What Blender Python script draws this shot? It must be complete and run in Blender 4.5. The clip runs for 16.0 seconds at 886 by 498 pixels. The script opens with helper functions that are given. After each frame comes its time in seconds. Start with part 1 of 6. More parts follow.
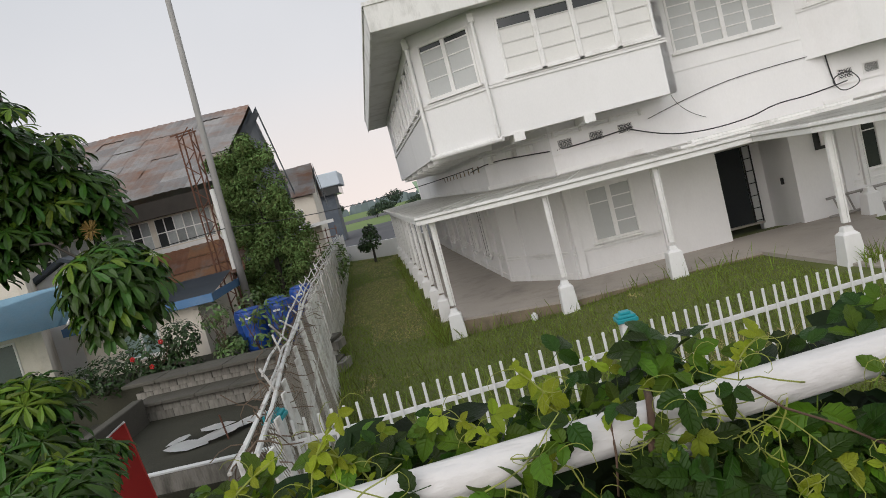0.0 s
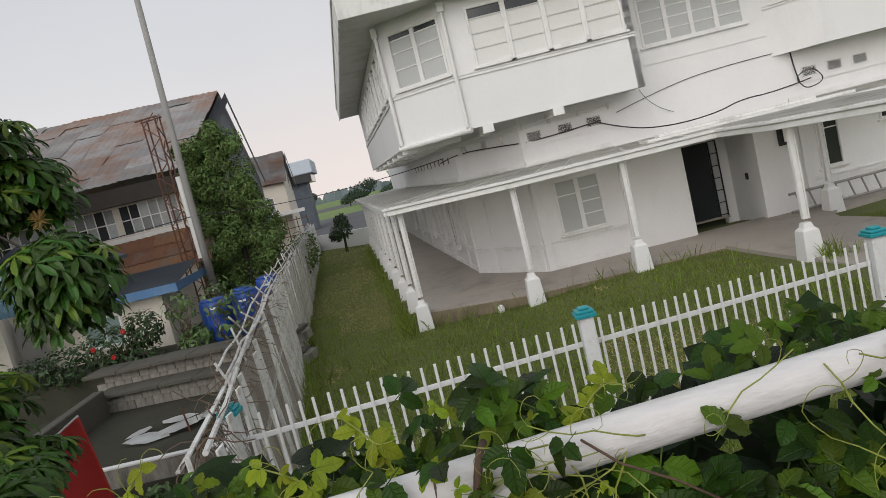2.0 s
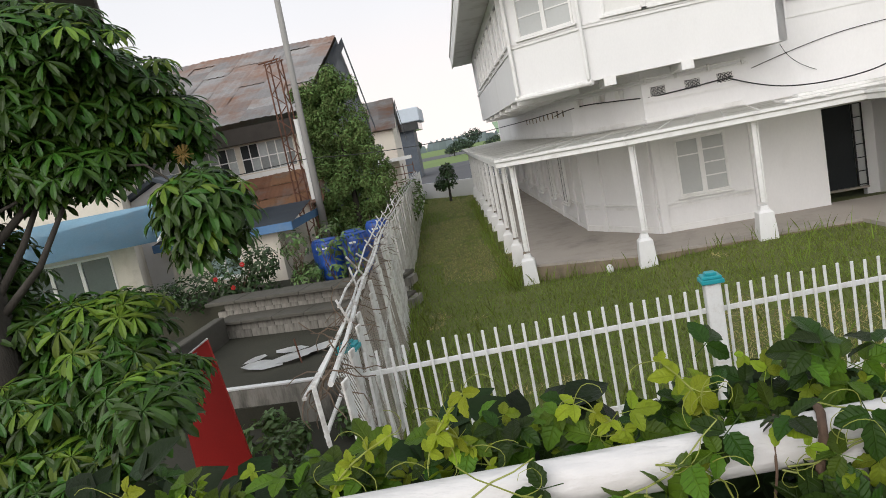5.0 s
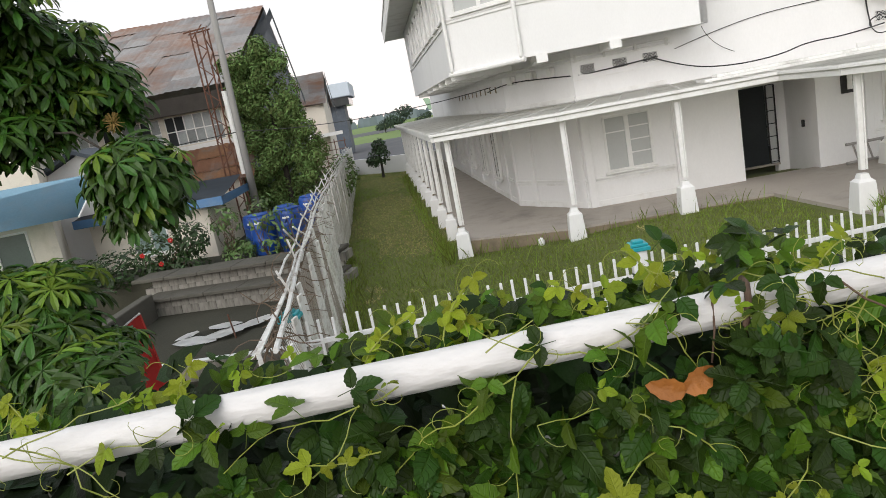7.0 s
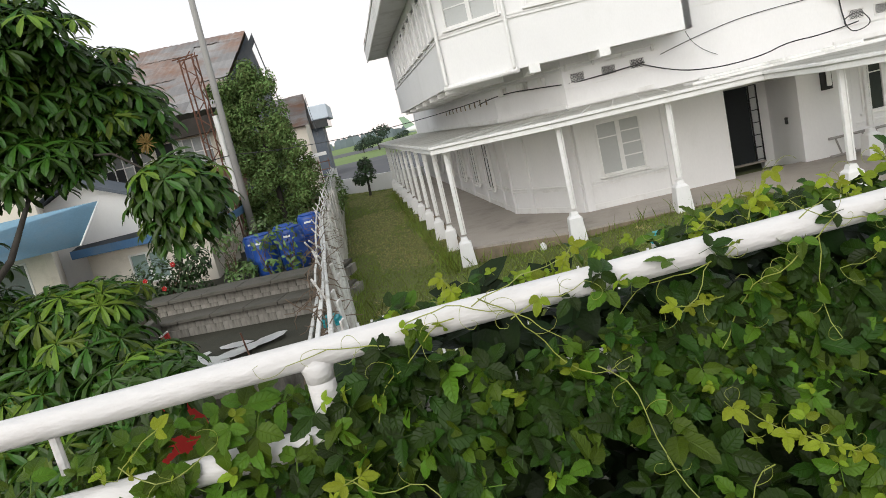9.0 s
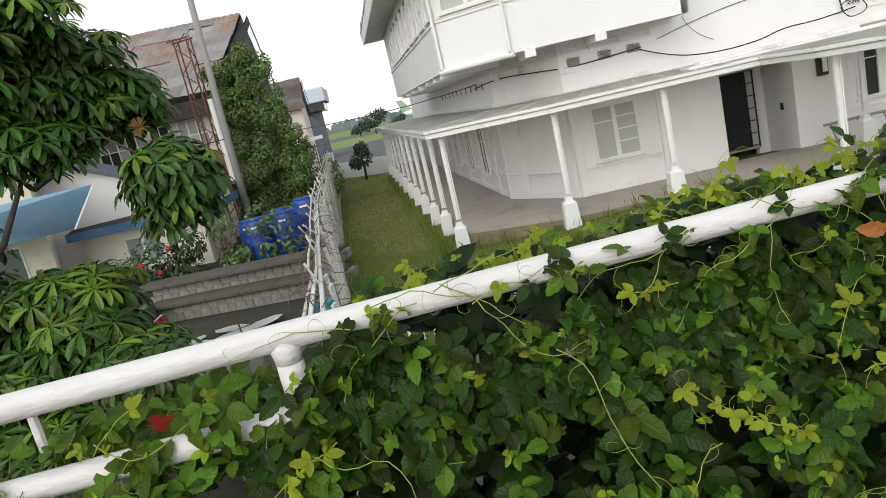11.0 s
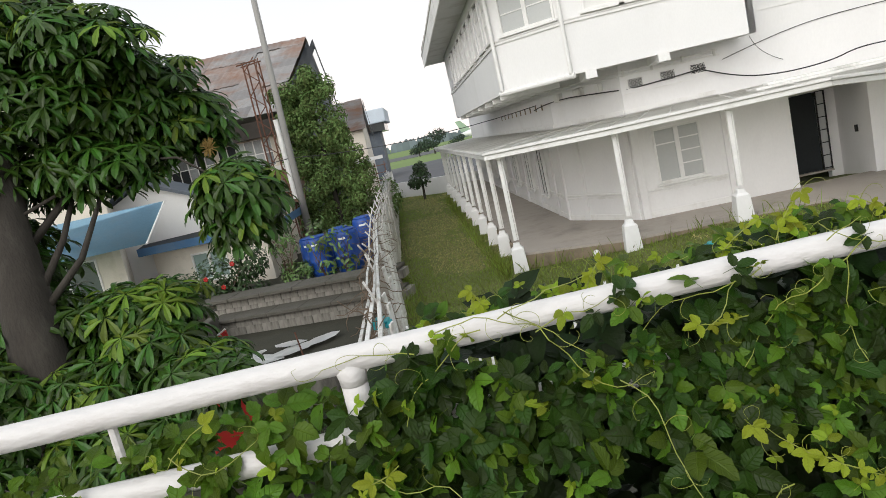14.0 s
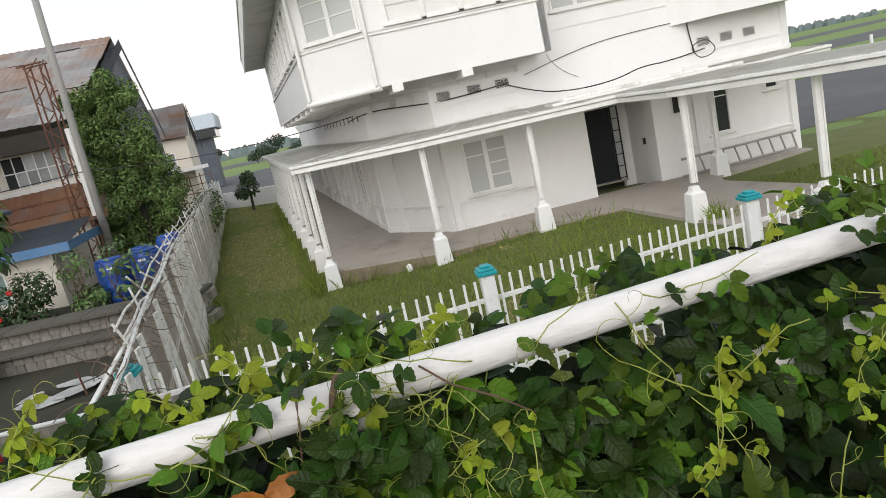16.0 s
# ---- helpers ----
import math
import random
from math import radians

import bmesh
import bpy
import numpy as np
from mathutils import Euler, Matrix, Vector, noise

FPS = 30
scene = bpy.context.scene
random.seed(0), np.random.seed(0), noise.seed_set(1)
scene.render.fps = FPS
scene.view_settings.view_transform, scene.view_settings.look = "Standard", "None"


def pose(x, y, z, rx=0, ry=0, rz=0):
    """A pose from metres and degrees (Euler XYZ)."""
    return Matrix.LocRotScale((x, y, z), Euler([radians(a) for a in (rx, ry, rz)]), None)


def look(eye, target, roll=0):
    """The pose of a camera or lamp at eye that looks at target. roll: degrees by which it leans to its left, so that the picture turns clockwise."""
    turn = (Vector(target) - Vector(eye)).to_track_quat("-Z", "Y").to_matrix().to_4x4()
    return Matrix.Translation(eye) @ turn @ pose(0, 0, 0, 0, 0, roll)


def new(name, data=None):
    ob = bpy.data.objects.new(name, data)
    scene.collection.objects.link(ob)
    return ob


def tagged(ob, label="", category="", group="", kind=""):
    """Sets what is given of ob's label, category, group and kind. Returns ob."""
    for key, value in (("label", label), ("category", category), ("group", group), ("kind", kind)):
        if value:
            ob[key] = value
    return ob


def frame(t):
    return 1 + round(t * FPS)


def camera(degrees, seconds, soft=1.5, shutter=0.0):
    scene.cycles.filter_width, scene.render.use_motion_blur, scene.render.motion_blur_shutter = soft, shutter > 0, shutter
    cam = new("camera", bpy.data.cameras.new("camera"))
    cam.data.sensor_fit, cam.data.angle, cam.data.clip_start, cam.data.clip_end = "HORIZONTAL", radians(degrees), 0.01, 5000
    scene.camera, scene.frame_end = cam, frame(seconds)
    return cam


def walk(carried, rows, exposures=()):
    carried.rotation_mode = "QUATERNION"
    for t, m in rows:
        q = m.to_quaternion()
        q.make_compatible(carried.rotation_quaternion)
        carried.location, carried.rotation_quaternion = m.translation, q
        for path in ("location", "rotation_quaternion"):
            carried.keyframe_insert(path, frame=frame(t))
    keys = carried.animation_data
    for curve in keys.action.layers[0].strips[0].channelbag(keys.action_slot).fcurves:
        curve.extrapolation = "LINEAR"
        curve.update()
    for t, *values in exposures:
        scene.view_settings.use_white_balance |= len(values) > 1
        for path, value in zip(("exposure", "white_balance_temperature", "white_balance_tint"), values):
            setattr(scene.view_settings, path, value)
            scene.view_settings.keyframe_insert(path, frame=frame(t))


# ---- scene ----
cam = camera(66.5, 16.0, soft=0.9)
PATH = [
    (0, (-1.646, -13.866, 3.437), (-1.733, -11.876, 3.258), -14.6),
    (0.5, (-1.636, -13.867, 3.447), (-1.762, -11.877, 3.292), -14.2),
    (1, (-1.591, -13.849, 3.449), (-1.682, -11.855, 3.317), -14.2),
    (1.5, (-1.525, -13.829, 3.449), (-1.54, -11.836, 3.281), -14.4),
    (2, (-1.501, -13.807, 3.442), (-1.521, -11.82, 3.214), -13.9),
    (2.5, (-1.5, -13.806, 3.449), (-1.587, -11.816, 3.269), -14.3),
    (3, (-1.515, -13.806, 3.447), (-1.643, -11.818, 3.27), -14.1),
    (3.5, (-1.55, -13.827, 3.453), (-1.632, -11.836, 3.274), -13.1),
    (4, (-1.595, -13.833, 3.456), (-1.794, -11.853, 3.251), -13.5),
    (4.5, (-1.658, -13.797, 3.469), (-1.996, -11.843, 3.208), -11.6),
    (7, (-1.784, -13.958, 3.437), (-1.93, -12.005, 3.034), -10.8),
    (7.5, (-1.846, -14.121, 3.426), (-1.826, -12.183, 2.934), -15.0),
    (8, (-2.062, -14.232, 3.449), (-2.125, -12.265, 3.092), -14.7),
    (8.5, (-2.24, -14.258, 3.436), (-2.335, -12.297, 3.05), -14.6),
    (9, (-2.282, -14.263, 3.437), (-2.365, -12.298, 3.071), -13.3),
    (9.5, (-2.271, -14.263, 3.434), (-2.402, -12.315, 3.003), -12.3),
    (12, (-2.224, -14.325, 3.444), (-2.278, -12.359, 3.081), -13.5),
    (12.5, (-2.243, -14.33, 3.448), (-2.38, -12.362, 3.117), -11.4),
    (13, (-2.258, -14.325, 3.445), (-2.491, -12.368, 3.104), -12.4),
    (13.5, (-2.251, -14.311, 3.447), (-2.509, -12.356, 3.113), -13.0),
    (14, (-2.241, -14.307, 3.452), (-2.476, -12.346, 3.133), -12.9),
    (14.5, (-2.195, -14.298, 3.445), (-2.327, -12.334, 3.092), -13.4),
    (15, (-1.885, -14.212, 3.417), (-1.778, -12.25, 3.044), -13.4),
    (15.5, (-1.595, -14.095, 3.423), (-1.476, -12.16, 2.93), -15.4),
    (16, (-1.449, -13.927, 3.444), (-1.244, -11.979, 3.042), -12.6),
]
EXPOSURES = [(0.0, 0.04, 6500, 12), (2.0, -0.04, 6500, 12), (3.8, -0.04, 6500, 12), (4.5, 0.22, 6500, 12), (6.8, 0.46, 6500, 11), (9.5, 0.46, 6500, 10), (12.0, 0.46, 6500, 10), (14.5, 0.46, 6500, 10), (15.0, 0.42, 6500, 10), (15.5, 0.52, 6500, 10), (16.0, 0.46, 6500, 10)]
walk(cam, [(t, look(eye, target, roll)) for t, eye, target, roll in PATH], EXPOSURES)

# ---- sky and light ----
world = bpy.data.worlds.new("sky")
world.use_nodes = True
scene.world = world
wn, wl = world.node_tree.nodes, world.node_tree.links
wn.clear()
sky = wn.new("ShaderNodeTexSky")
sky.sky_type = "NISHITA"
sky.sun_disc = False
sky.sun_elevation, sky.sun_rotation = radians(52), radians(200)
sky.dust_density, sky.air_density = 4.0, 1.5
coord = wn.new("ShaderNodeTexCoord")
split_sky = wn.new("ShaderNodeSeparateXYZ")
wl.new(coord.outputs["Generated"], split_sky.inputs[0])
ramp = wn.new("ShaderNodeValToRGB")
ramp.color_ramp.elements[0].position, ramp.color_ramp.elements[0].color = 0.0, (0.95, 0.86, 0.81, 1)
ramp.color_ramp.elements[1].position, ramp.color_ramp.elements[1].color = 0.55, (0.56, 0.61, 0.655, 1)
mid_sky = ramp.color_ramp.elements.new(0.2)
mid_sky.color = (0.76, 0.765, 0.78, 1)
wl.new(split_sky.outputs["Z"], ramp.inputs[0])
cloud = wn.new("ShaderNodeTexNoise")
cloud.inputs["Scale"].default_value, cloud.inputs["Detail"].default_value = 2.2, 4
wl.new(coord.outputs["Generated"], cloud.inputs["Vector"])
cloud_mix = wn.new("ShaderNodeMix")
cloud_mix.data_type, cloud_mix.blend_type = "RGBA", "SOFT_LIGHT"
cloud_mix.inputs[0].default_value = 0.35
wl.new(ramp.outputs[0], cloud_mix.inputs[6])
wl.new(cloud.outputs["Fac"], cloud_mix.inputs[7])
back_sky, back_cloud = wn.new("ShaderNodeBackground"), wn.new("ShaderNodeBackground")
wl.new(sky.outputs[0], back_sky.inputs[0])
back_sky.inputs[1].default_value = 0.05
wl.new(cloud_mix.outputs[2], back_cloud.inputs[0])
back_cloud.inputs[1].default_value = 1.05
sky_sum = wn.new("ShaderNodeMixShader")
sky_sum.inputs[0].default_value = 0.9
wl.new(back_sky.outputs[0], sky_sum.inputs[1])
wl.new(back_cloud.outputs[0], sky_sum.inputs[2])
sky_out = wn.new("ShaderNodeOutputWorld")
wl.new(sky_sum.outputs[0], sky_out.inputs[0])

sun = new("sun", bpy.data.lights.new("sun", "SUN"))
sun.data.energy, sun.data.angle, sun.data.color = 1.7, radians(60), (1.0, 0.97, 0.93)
sun.matrix_world = look((-8, -20, 10.5), (0, 0, 0))


# ---- materials ----
def material(name, color, rough=0.6, vary=0.15, scale=3.0, fine=40.0, bump=0.15, metal=0.0, stain=None, stain_amount=0.35, stain_scale=1.2, stain_from=0.5,
             stretch=(1, 1, 1), island=0.0, random_ob=0.0, translucent=0.0, gloss=0.5):
    m = bpy.data.materials.new(name)
    m.use_nodes = True
    n, l = m.node_tree.nodes, m.node_tree.links
    b = n["Principled BSDF"]
    b.inputs["Roughness"].default_value, b.inputs["Metallic"].default_value = rough, metal
    b.inputs["Specular IOR Level"].default_value = gloss
    tc, mp = n.new("ShaderNodeTexCoord"), n.new("ShaderNodeMapping")
    mp.inputs["Scale"].default_value = stretch
    l.new(tc.outputs["Object"], mp.inputs[0])
    big, small = n.new("ShaderNodeTexNoise"), n.new("ShaderNodeTexNoise")
    for t, sc in ((big, scale), (small, fine)):
        t.inputs["Scale"].default_value, t.inputs["Detail"].default_value = sc, 5
        l.new(mp.outputs[0], t.inputs["Vector"])
    hsv = n.new("ShaderNodeHueSaturation")
    hsv.inputs["Color"].default_value = (*color, 1)
    val = n.new("ShaderNodeMapRange")
    val.inputs["From Min"].default_value, val.inputs["From Max"].default_value = 0.25, 0.75
    val.inputs["To Min"].default_value, val.inputs["To Max"].default_value = 1 - vary, 1 + vary
    add = n.new("ShaderNodeMath")
    add.operation = "ADD"
    half = n.new("ShaderNodeMath")
    half.operation, half.inputs[1].default_value = "MULTIPLY", 0.5
    l.new(big.outputs["Fac"], add.inputs[0])
    l.new(small.outputs["Fac"], add.inputs[1])
    l.new(add.outputs[0], half.inputs[0])
    l.new(half.outputs[0], val.inputs["Value"])
    value = val.outputs[0]
    if island or random_ob:
        src = n.new("ShaderNodeNewGeometry").outputs["Random Per Island"] if island else n.new("ShaderNodeObjectInfo").outputs["Random"]
        amount = island or random_ob
        r = n.new("ShaderNodeMapRange")
        r.inputs["To Min"].default_value, r.inputs["To Max"].default_value = 1 - amount, 1 + amount
        l.new(src, r.inputs["Value"])
        mul = n.new("ShaderNodeMath")
        mul.operation = "MULTIPLY"
        l.new(value, mul.inputs[0])
        l.new(r.outputs[0], mul.inputs[1])
        value = mul.outputs[0]
        hue = n.new("ShaderNodeMapRange")
        hue.inputs["To Min"].default_value, hue.inputs["To Max"].default_value = 0.5 - 0.05 * amount, 0.5 + 0.04 * amount
        l.new(src, hue.inputs["Value"])
        l.new(hue.outputs[0], hsv.inputs["Hue"])
    l.new(value, hsv.inputs["Value"])
    col = hsv.outputs[0]
    if stain:
        sn, sr, mx = n.new("ShaderNodeTexNoise"), n.new("ShaderNodeMapRange"), n.new("ShaderNodeMix")
        sn.inputs["Scale"].default_value, sn.inputs["Detail"].default_value, sn.inputs["Roughness"].default_value = stain_scale, 7, 0.68
        l.new(mp.outputs[0], sn.inputs["Vector"])
        sr.inputs["From Min"].default_value, sr.inputs["From Max"].default_value = stain_from, stain_from + 0.22
        sr.inputs["To Max"].default_value = stain_amount
        l.new(sn.outputs["Fac"], sr.inputs["Value"])
        mx.data_type = "RGBA"
        l.new(sr.outputs[0], mx.inputs[0])
        l.new(col, mx.inputs[6])
        mx.inputs[7].default_value = (*stain, 1)
        col = mx.outputs[2]
    l.new(col, b.inputs["Base Color"])
    if bump:
        bp = n.new("ShaderNodeBump")
        bp.inputs["Strength"].default_value, bp.inputs["Distance"].default_value = bump, 0.01
        l.new(small.outputs["Fac"], bp.inputs["Height"])
        l.new(bp.outputs[0], b.inputs["Normal"])
    if translucent:
        tr, ms = n.new("ShaderNodeBsdfTranslucent"), n.new("ShaderNodeMixShader")
        l.new(col, tr.inputs["Color"])
        ms.inputs[0].default_value = translucent
        l.new(b.outputs[0], ms.inputs[1])
        l.new(tr.outputs[0], ms.inputs[2])
        l.new(ms.outputs[0], n["Material Output"].inputs[0])
    return m


WHITE = material("white_wall_paint", (0.80, 0.79, 0.78), 0.7, 0.04, 1.2, 30, 0.12, stain=(0.50, 0.48, 0.44), stain_amount=0.22, stain_scale=0.7, stretch=(1, 1, 0.5))
TRIM = material("white_trim_paint", (0.80, 0.79, 0.77), 0.5, 0.05, 3, 60, 0.1, stain=(0.42, 0.38, 0.33), stain_amount=0.35, stain_scale=2.5)
FASCIA = material("mouldy_white_fascia", (0.76, 0.75, 0.72), 0.75, 0.06, 2, 30, 0.15, stain=(0.25, 0.24, 0.20), stain_amount=0.6, stain_scale=2.2, stretch=(1, 1, 0.35))
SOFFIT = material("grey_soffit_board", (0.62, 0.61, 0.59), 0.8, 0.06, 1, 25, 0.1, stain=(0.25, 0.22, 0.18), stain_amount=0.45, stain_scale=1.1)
PANE = material("frosted_grey_pane", (0.50, 0.51, 0.50), 0.25, 0.05, 1.5, 20, 0.02, gloss=0.6)
PALE_PANE = material("pale_louver_glass", (0.72, 0.71, 0.68), 0.3, 0.05, 1.5, 20, 0.02, gloss=0.6)
DARK_PANE = material("dark_window_glass", (0.035, 0.04, 0.04), 0.12, 0.2, 1.5, 20, 0.0, gloss=0.7)
CONCRETE = material("porch_concrete", (0.38, 0.34, 0.30), 0.85, 0.1, 1.5, 60, 0.25, stain=(0.15, 0.14, 0.12), stain_amount=0.5, stain_scale=1.0)
KERB = material("stained_kerb_concrete", (0.24, 0.19, 0.13), 0.9, 0.15, 3, 50, 0.4, stain=(0.12, 0.10, 0.07), stain_amount=0.7, stain_scale=2.5)
CANAL = material("weathered_block_wall", (0.30, 0.28, 0.245), 0.92, 0.22, 2, 35, 0.5, stain=(0.045, 0.042, 0.032), stain_amount=0.9, stain_scale=2.2, stain_from=0.44, stretch=(1.4, 1.4, 0.35), random_ob=0.06)
CAP = material("mossy_coping_concrete", (0.10, 0.092, 0.075), 0.95, 0.2, 2, 35, 0.5, stain=(0.04, 0.045, 0.03), stain_amount=0.7, stain_scale=2.0)
FENCE_WHITE = material("white_fence_enamel", (0.78, 0.78, 0.77), 0.45, 0.06, 4, 60, 0.1, stain=(0.35, 0.28, 0.2), stain_amount=0.45, stain_scale=6)
WORN_WHITE = material("peeling_white_fence_paint", (0.70, 0.69, 0.66), 0.75, 0.12, 4, 40, 0.4, stain=(0.22, 0.16, 0.11), stain_amount=0.85, stain_scale=4, stain_from=0.48, random_ob=0.12)
MESHWIRE = material("galvanised_wire", (0.34, 0.30, 0.26), 0.6, 0.2, 4, 40, 0, stain=(0.22, 0.12, 0.07), stain_amount=0.7, stain_scale=3)
TEAL = material("teal_cap_enamel", (0.02, 0.30, 0.34), 0.4, 0.1, 5, 60, 0.1)
RAIL = material("brushed_white_rail_paint", (0.66, 0.635, 0.615), 0.5, 0.09, 6, 90, 0.4, stain=(0.42, 0.37, 0.33), stain_amount=0.45, stain_scale=16, stretch=(0.35, 1, 1))
def veined(m, vein, amount=0.55):
    """Adds a pale midrib and side veins, with relief, to a leaf material."""
    n, l = m.node_tree.nodes, m.node_tree.links
    b = n["Principled BSDF"]
    al, ac = n.new("ShaderNodeAttribute"), n.new("ShaderNodeAttribute")
    al.attribute_name, ac.attribute_name = "along", "across"

    def calc(op, *args):
        q = n.new("ShaderNodeMath")
        q.operation = op
        for k, v in enumerate(args):
            if isinstance(v, (int, float)):
                q.inputs[k].default_value = v
            else:
                l.new(v, q.inputs[k])
        return q.outputs[0]

    rib = calc("SUBTRACT", 1.0, calc("MULTIPLY", ac.outputs["Fac"], 9.0))
    wave = calc("PINGPONG", calc("ADD", calc("MULTIPLY", al.outputs["Fac"], 6.0), calc("MULTIPLY", ac.outputs["Fac"], -1.5)), 0.5)
    side = calc("SUBTRACT", 0.8, calc("MULTIPLY", wave, 7.0))
    both = calc("MAXIMUM", calc("MAXIMUM", rib, side), 0.0)
    mx = n.new("ShaderNodeMix")
    mx.data_type = "RGBA"
    l.new(calc("MULTIPLY", both, amount), mx.inputs[0])
    l.new(b.inputs["Base Color"].links[0].from_socket, mx.inputs[6])
    mx.inputs[7].default_value = (*vein, 1)
    l.new(mx.outputs[2], b.inputs["Base Color"])
    bp = n.new("ShaderNodeBump")
    bp.inputs["Strength"].default_value, bp.inputs["Distance"].default_value = 0.6, 0.002
    bp.invert = True
    l.new(both, bp.inputs["Height"])
    l.new(b.inputs["Normal"].links[0].from_socket, bp.inputs["Normal"])
    l.new(bp.outputs[0], b.inputs["Normal"])
    return m


LEAF = veined(material("vine_leaf", (0.018, 0.042, 0.0035), 0.45, 0.3, 18, 160, 0.2, island=0.5, translucent=0.12, gloss=0.2), (0.045, 0.085, 0.012), 0.3)
LEAF_LIT = veined(material("lit_vine_leaf", (0.068, 0.130, 0.008), 0.45, 0.25, 18, 160, 0.2, island=0.45, translucent=0.22, gloss=0.22), (0.13, 0.20, 0.025), 0.35)
LEAF_OB = veined(material("vine_leaf_single", (0.062, 0.125, 0.008), 0.42, 0.3, 18, 160, 0.2, random_ob=0.5, translucent=0.18, gloss=0.24), (0.10, 0.17, 0.02), 0.35)
# Near-black green: the shade deep in the vine is painted into this colour.
SHADED_LEAF = material("shade_toned_inner_leaf", (0.010, 0.022, 0.004), 0.5, 0.3, 18, 160, 0.2, island=0.5, translucent=0.06, gloss=0.15)
YOUNG = veined(material("young_yellow_green_leaf", (0.25, 0.31, 0.017), 0.5, 0.2, 20, 160, 0.2, random_ob=0.35, translucent=0.32, gloss=0.25), (0.34, 0.40, 0.05))
YOUNG_MANY = veined(material("young_vine_growth", (0.20, 0.28, 0.015), 0.5, 0.2, 20, 160, 0.2, island=0.4, translucent=0.3, gloss=0.25), (0.27, 0.34, 0.05))
STEM = material("vine_stem", (0.24, 0.27, 0.045), 0.5, 0.25, 12, 120, 0.2)
OLD_STEM = material("woody_vine_stem", (0.11, 0.066, 0.042), 0.8, 0.25, 20, 150, 0.4)
DEAD_LEAF = material("orange_dead_leaf", (0.34, 0.12, 0.02), 0.6, 0.3, 20, 120, 0.4, translucent=0.2)
TREE_LEAF = material("dark_whorl_leaf", (0.036, 0.084, 0.010), 0.36, 0.25, 6, 60, 0.15, island=0.5, translucent=0.12, gloss=0.28)
TREE_NEW = material("light_whorl_leaf", (0.125, 0.20, 0.02), 0.42, 0.25, 6, 60, 0.15, gloss=0.3, island=0.35, translucent=0.25)
SHRUB = material("shrub_leaf", (0.030, 0.062, 0.016), 0.5, 0.3, 8, 60, 0.1, island=0.5, translucent=0.12)
CYPRESS = material("cypress_foliage", (0.14, 0.21, 0.066), 0.75, 0.35, 1.4, 40, 0.1, gloss=0.15, island=0.6, translucent=0.1)
POTLEAF = material("pot_plant_leaf", (0.12, 0.20, 0.06), 0.5, 0.3, 8, 60, 0.1, island=0.5, translucent=0.2)
BARK = material("dark_tree_bark", (0.038, 0.032, 0.025), 0.95, 0.35, 6, 50, 0.8, stain=(0.12, 0.11, 0.09), stain_amount=0.3, stain_scale=5, stretch=(1, 1, 0.3))
GRASS = material("grass_blade", (0.170, 0.226, 0.031), 0.6, 0.25, 0.35, 3, 0, island=0.5, translucent=0.25)
STRAW = material("dry_grass", (0.40, 0.34, 0.14), 0.7, 0.2, 1, 5, 0, island=0.35, translucent=0.2)
LAWN = material("lawn_soil", (0.105, 0.124, 0.027), 0.95, 0.3, 1.2, 30, 0.6, stain=(0.16, 0.15, 0.06), stain_amount=0.6, stain_scale=0.8)
FIELD = material("airfield_grass", (0.15, 0.22, 0.055), 0.95, 0.2, 0.05, 2, 0.3)
TARMAC = material("tarmac", (0.085, 0.085, 0.09), 0.9, 0.12, 0.2, 8, 0.3, stain=(0.13, 0.13, 0.13), stain_amount=0.6, stain_scale=0.1)
ROOF_IRON = material("weathered_corrugated_iron", (0.27, 0.255, 0.245), 0.7, 0.3, 0.8, 15, 0.2, metal=0.1, stain=(0.24, 0.115, 0.062), stain_amount=0.95, stain_scale=0.42, stain_from=0.44, random_ob=0.25)
ROOF_RUST = material("rusted_corrugated_iron", (0.19, 0.085, 0.045), 0.85, 0.3, 1.2, 15, 0.3, stain=(0.16, 0.165, 0.16), stain_amount=1.0, stain_scale=0.7, random_ob=0.25)
DARK_SHEET = material("dark_blue_grey_sheet", (0.06, 0.075, 0.095), 0.6, 0.2, 2, 20, 0.2, stain=(0.12, 0.13, 0.14), stain_amount=0.5, stain_scale=1.2)
BLUE = material("faded_blue_paint", (0.07, 0.17, 0.33), 0.6, 0.12, 2, 30, 0.15, stain=(0.2, 0.25, 0.3), stain_amount=0.4)
BLUE_SHEET = material("faded_blue_awning_sheet", (0.21, 0.37, 0.49), 0.55, 0.12, 1.5, 20, 0.15, stain=(0.28, 0.36, 0.42), stain_amount=0.5)
BARREL = material("blue_plastic", (0.014, 0.065, 0.29), 0.4, 0.15, 3, 40, 0.05)
BEIGE = material("beige_render", (0.70, 0.645, 0.56), 0.85, 0.07, 1, 30, 0.2, stain=(0.3, 0.27, 0.2), stain_amount=0.4, stain_scale=1.2)
DARK_BROWN = material("dark_timber_and_eave_shade", (0.06, 0.052, 0.045), 0.9, 0.3, 3, 40, 0.3)
OLD_GLASS = material("dusty_window_glass", (0.33, 0.35, 0.35), 0.4, 0.3, 2, 15, 0.05, random_ob=0.45)
RUST = material("rusty_steel", (0.15, 0.07, 0.045), 0.85, 0.3, 6, 50, 0.3)
RED = material("red_paint", (0.46, 0.018, 0.014), 0.5, 0.1, 3, 40, 0.1)
POLE = material("grey_concrete_pole", (0.30, 0.29, 0.275), 0.85, 0.12, 2, 40, 0.2)
BLACK = material("black_rubber", (0.02, 0.02, 0.02), 0.6, 0.2, 5, 50, 0)
# Near-black for panes: the dark of unlit rooms is put into the colour.
DARKNESS = material("dark_interior", (0.02, 0.024, 0.026), 0.8, 0.2, 2, 20, 0)
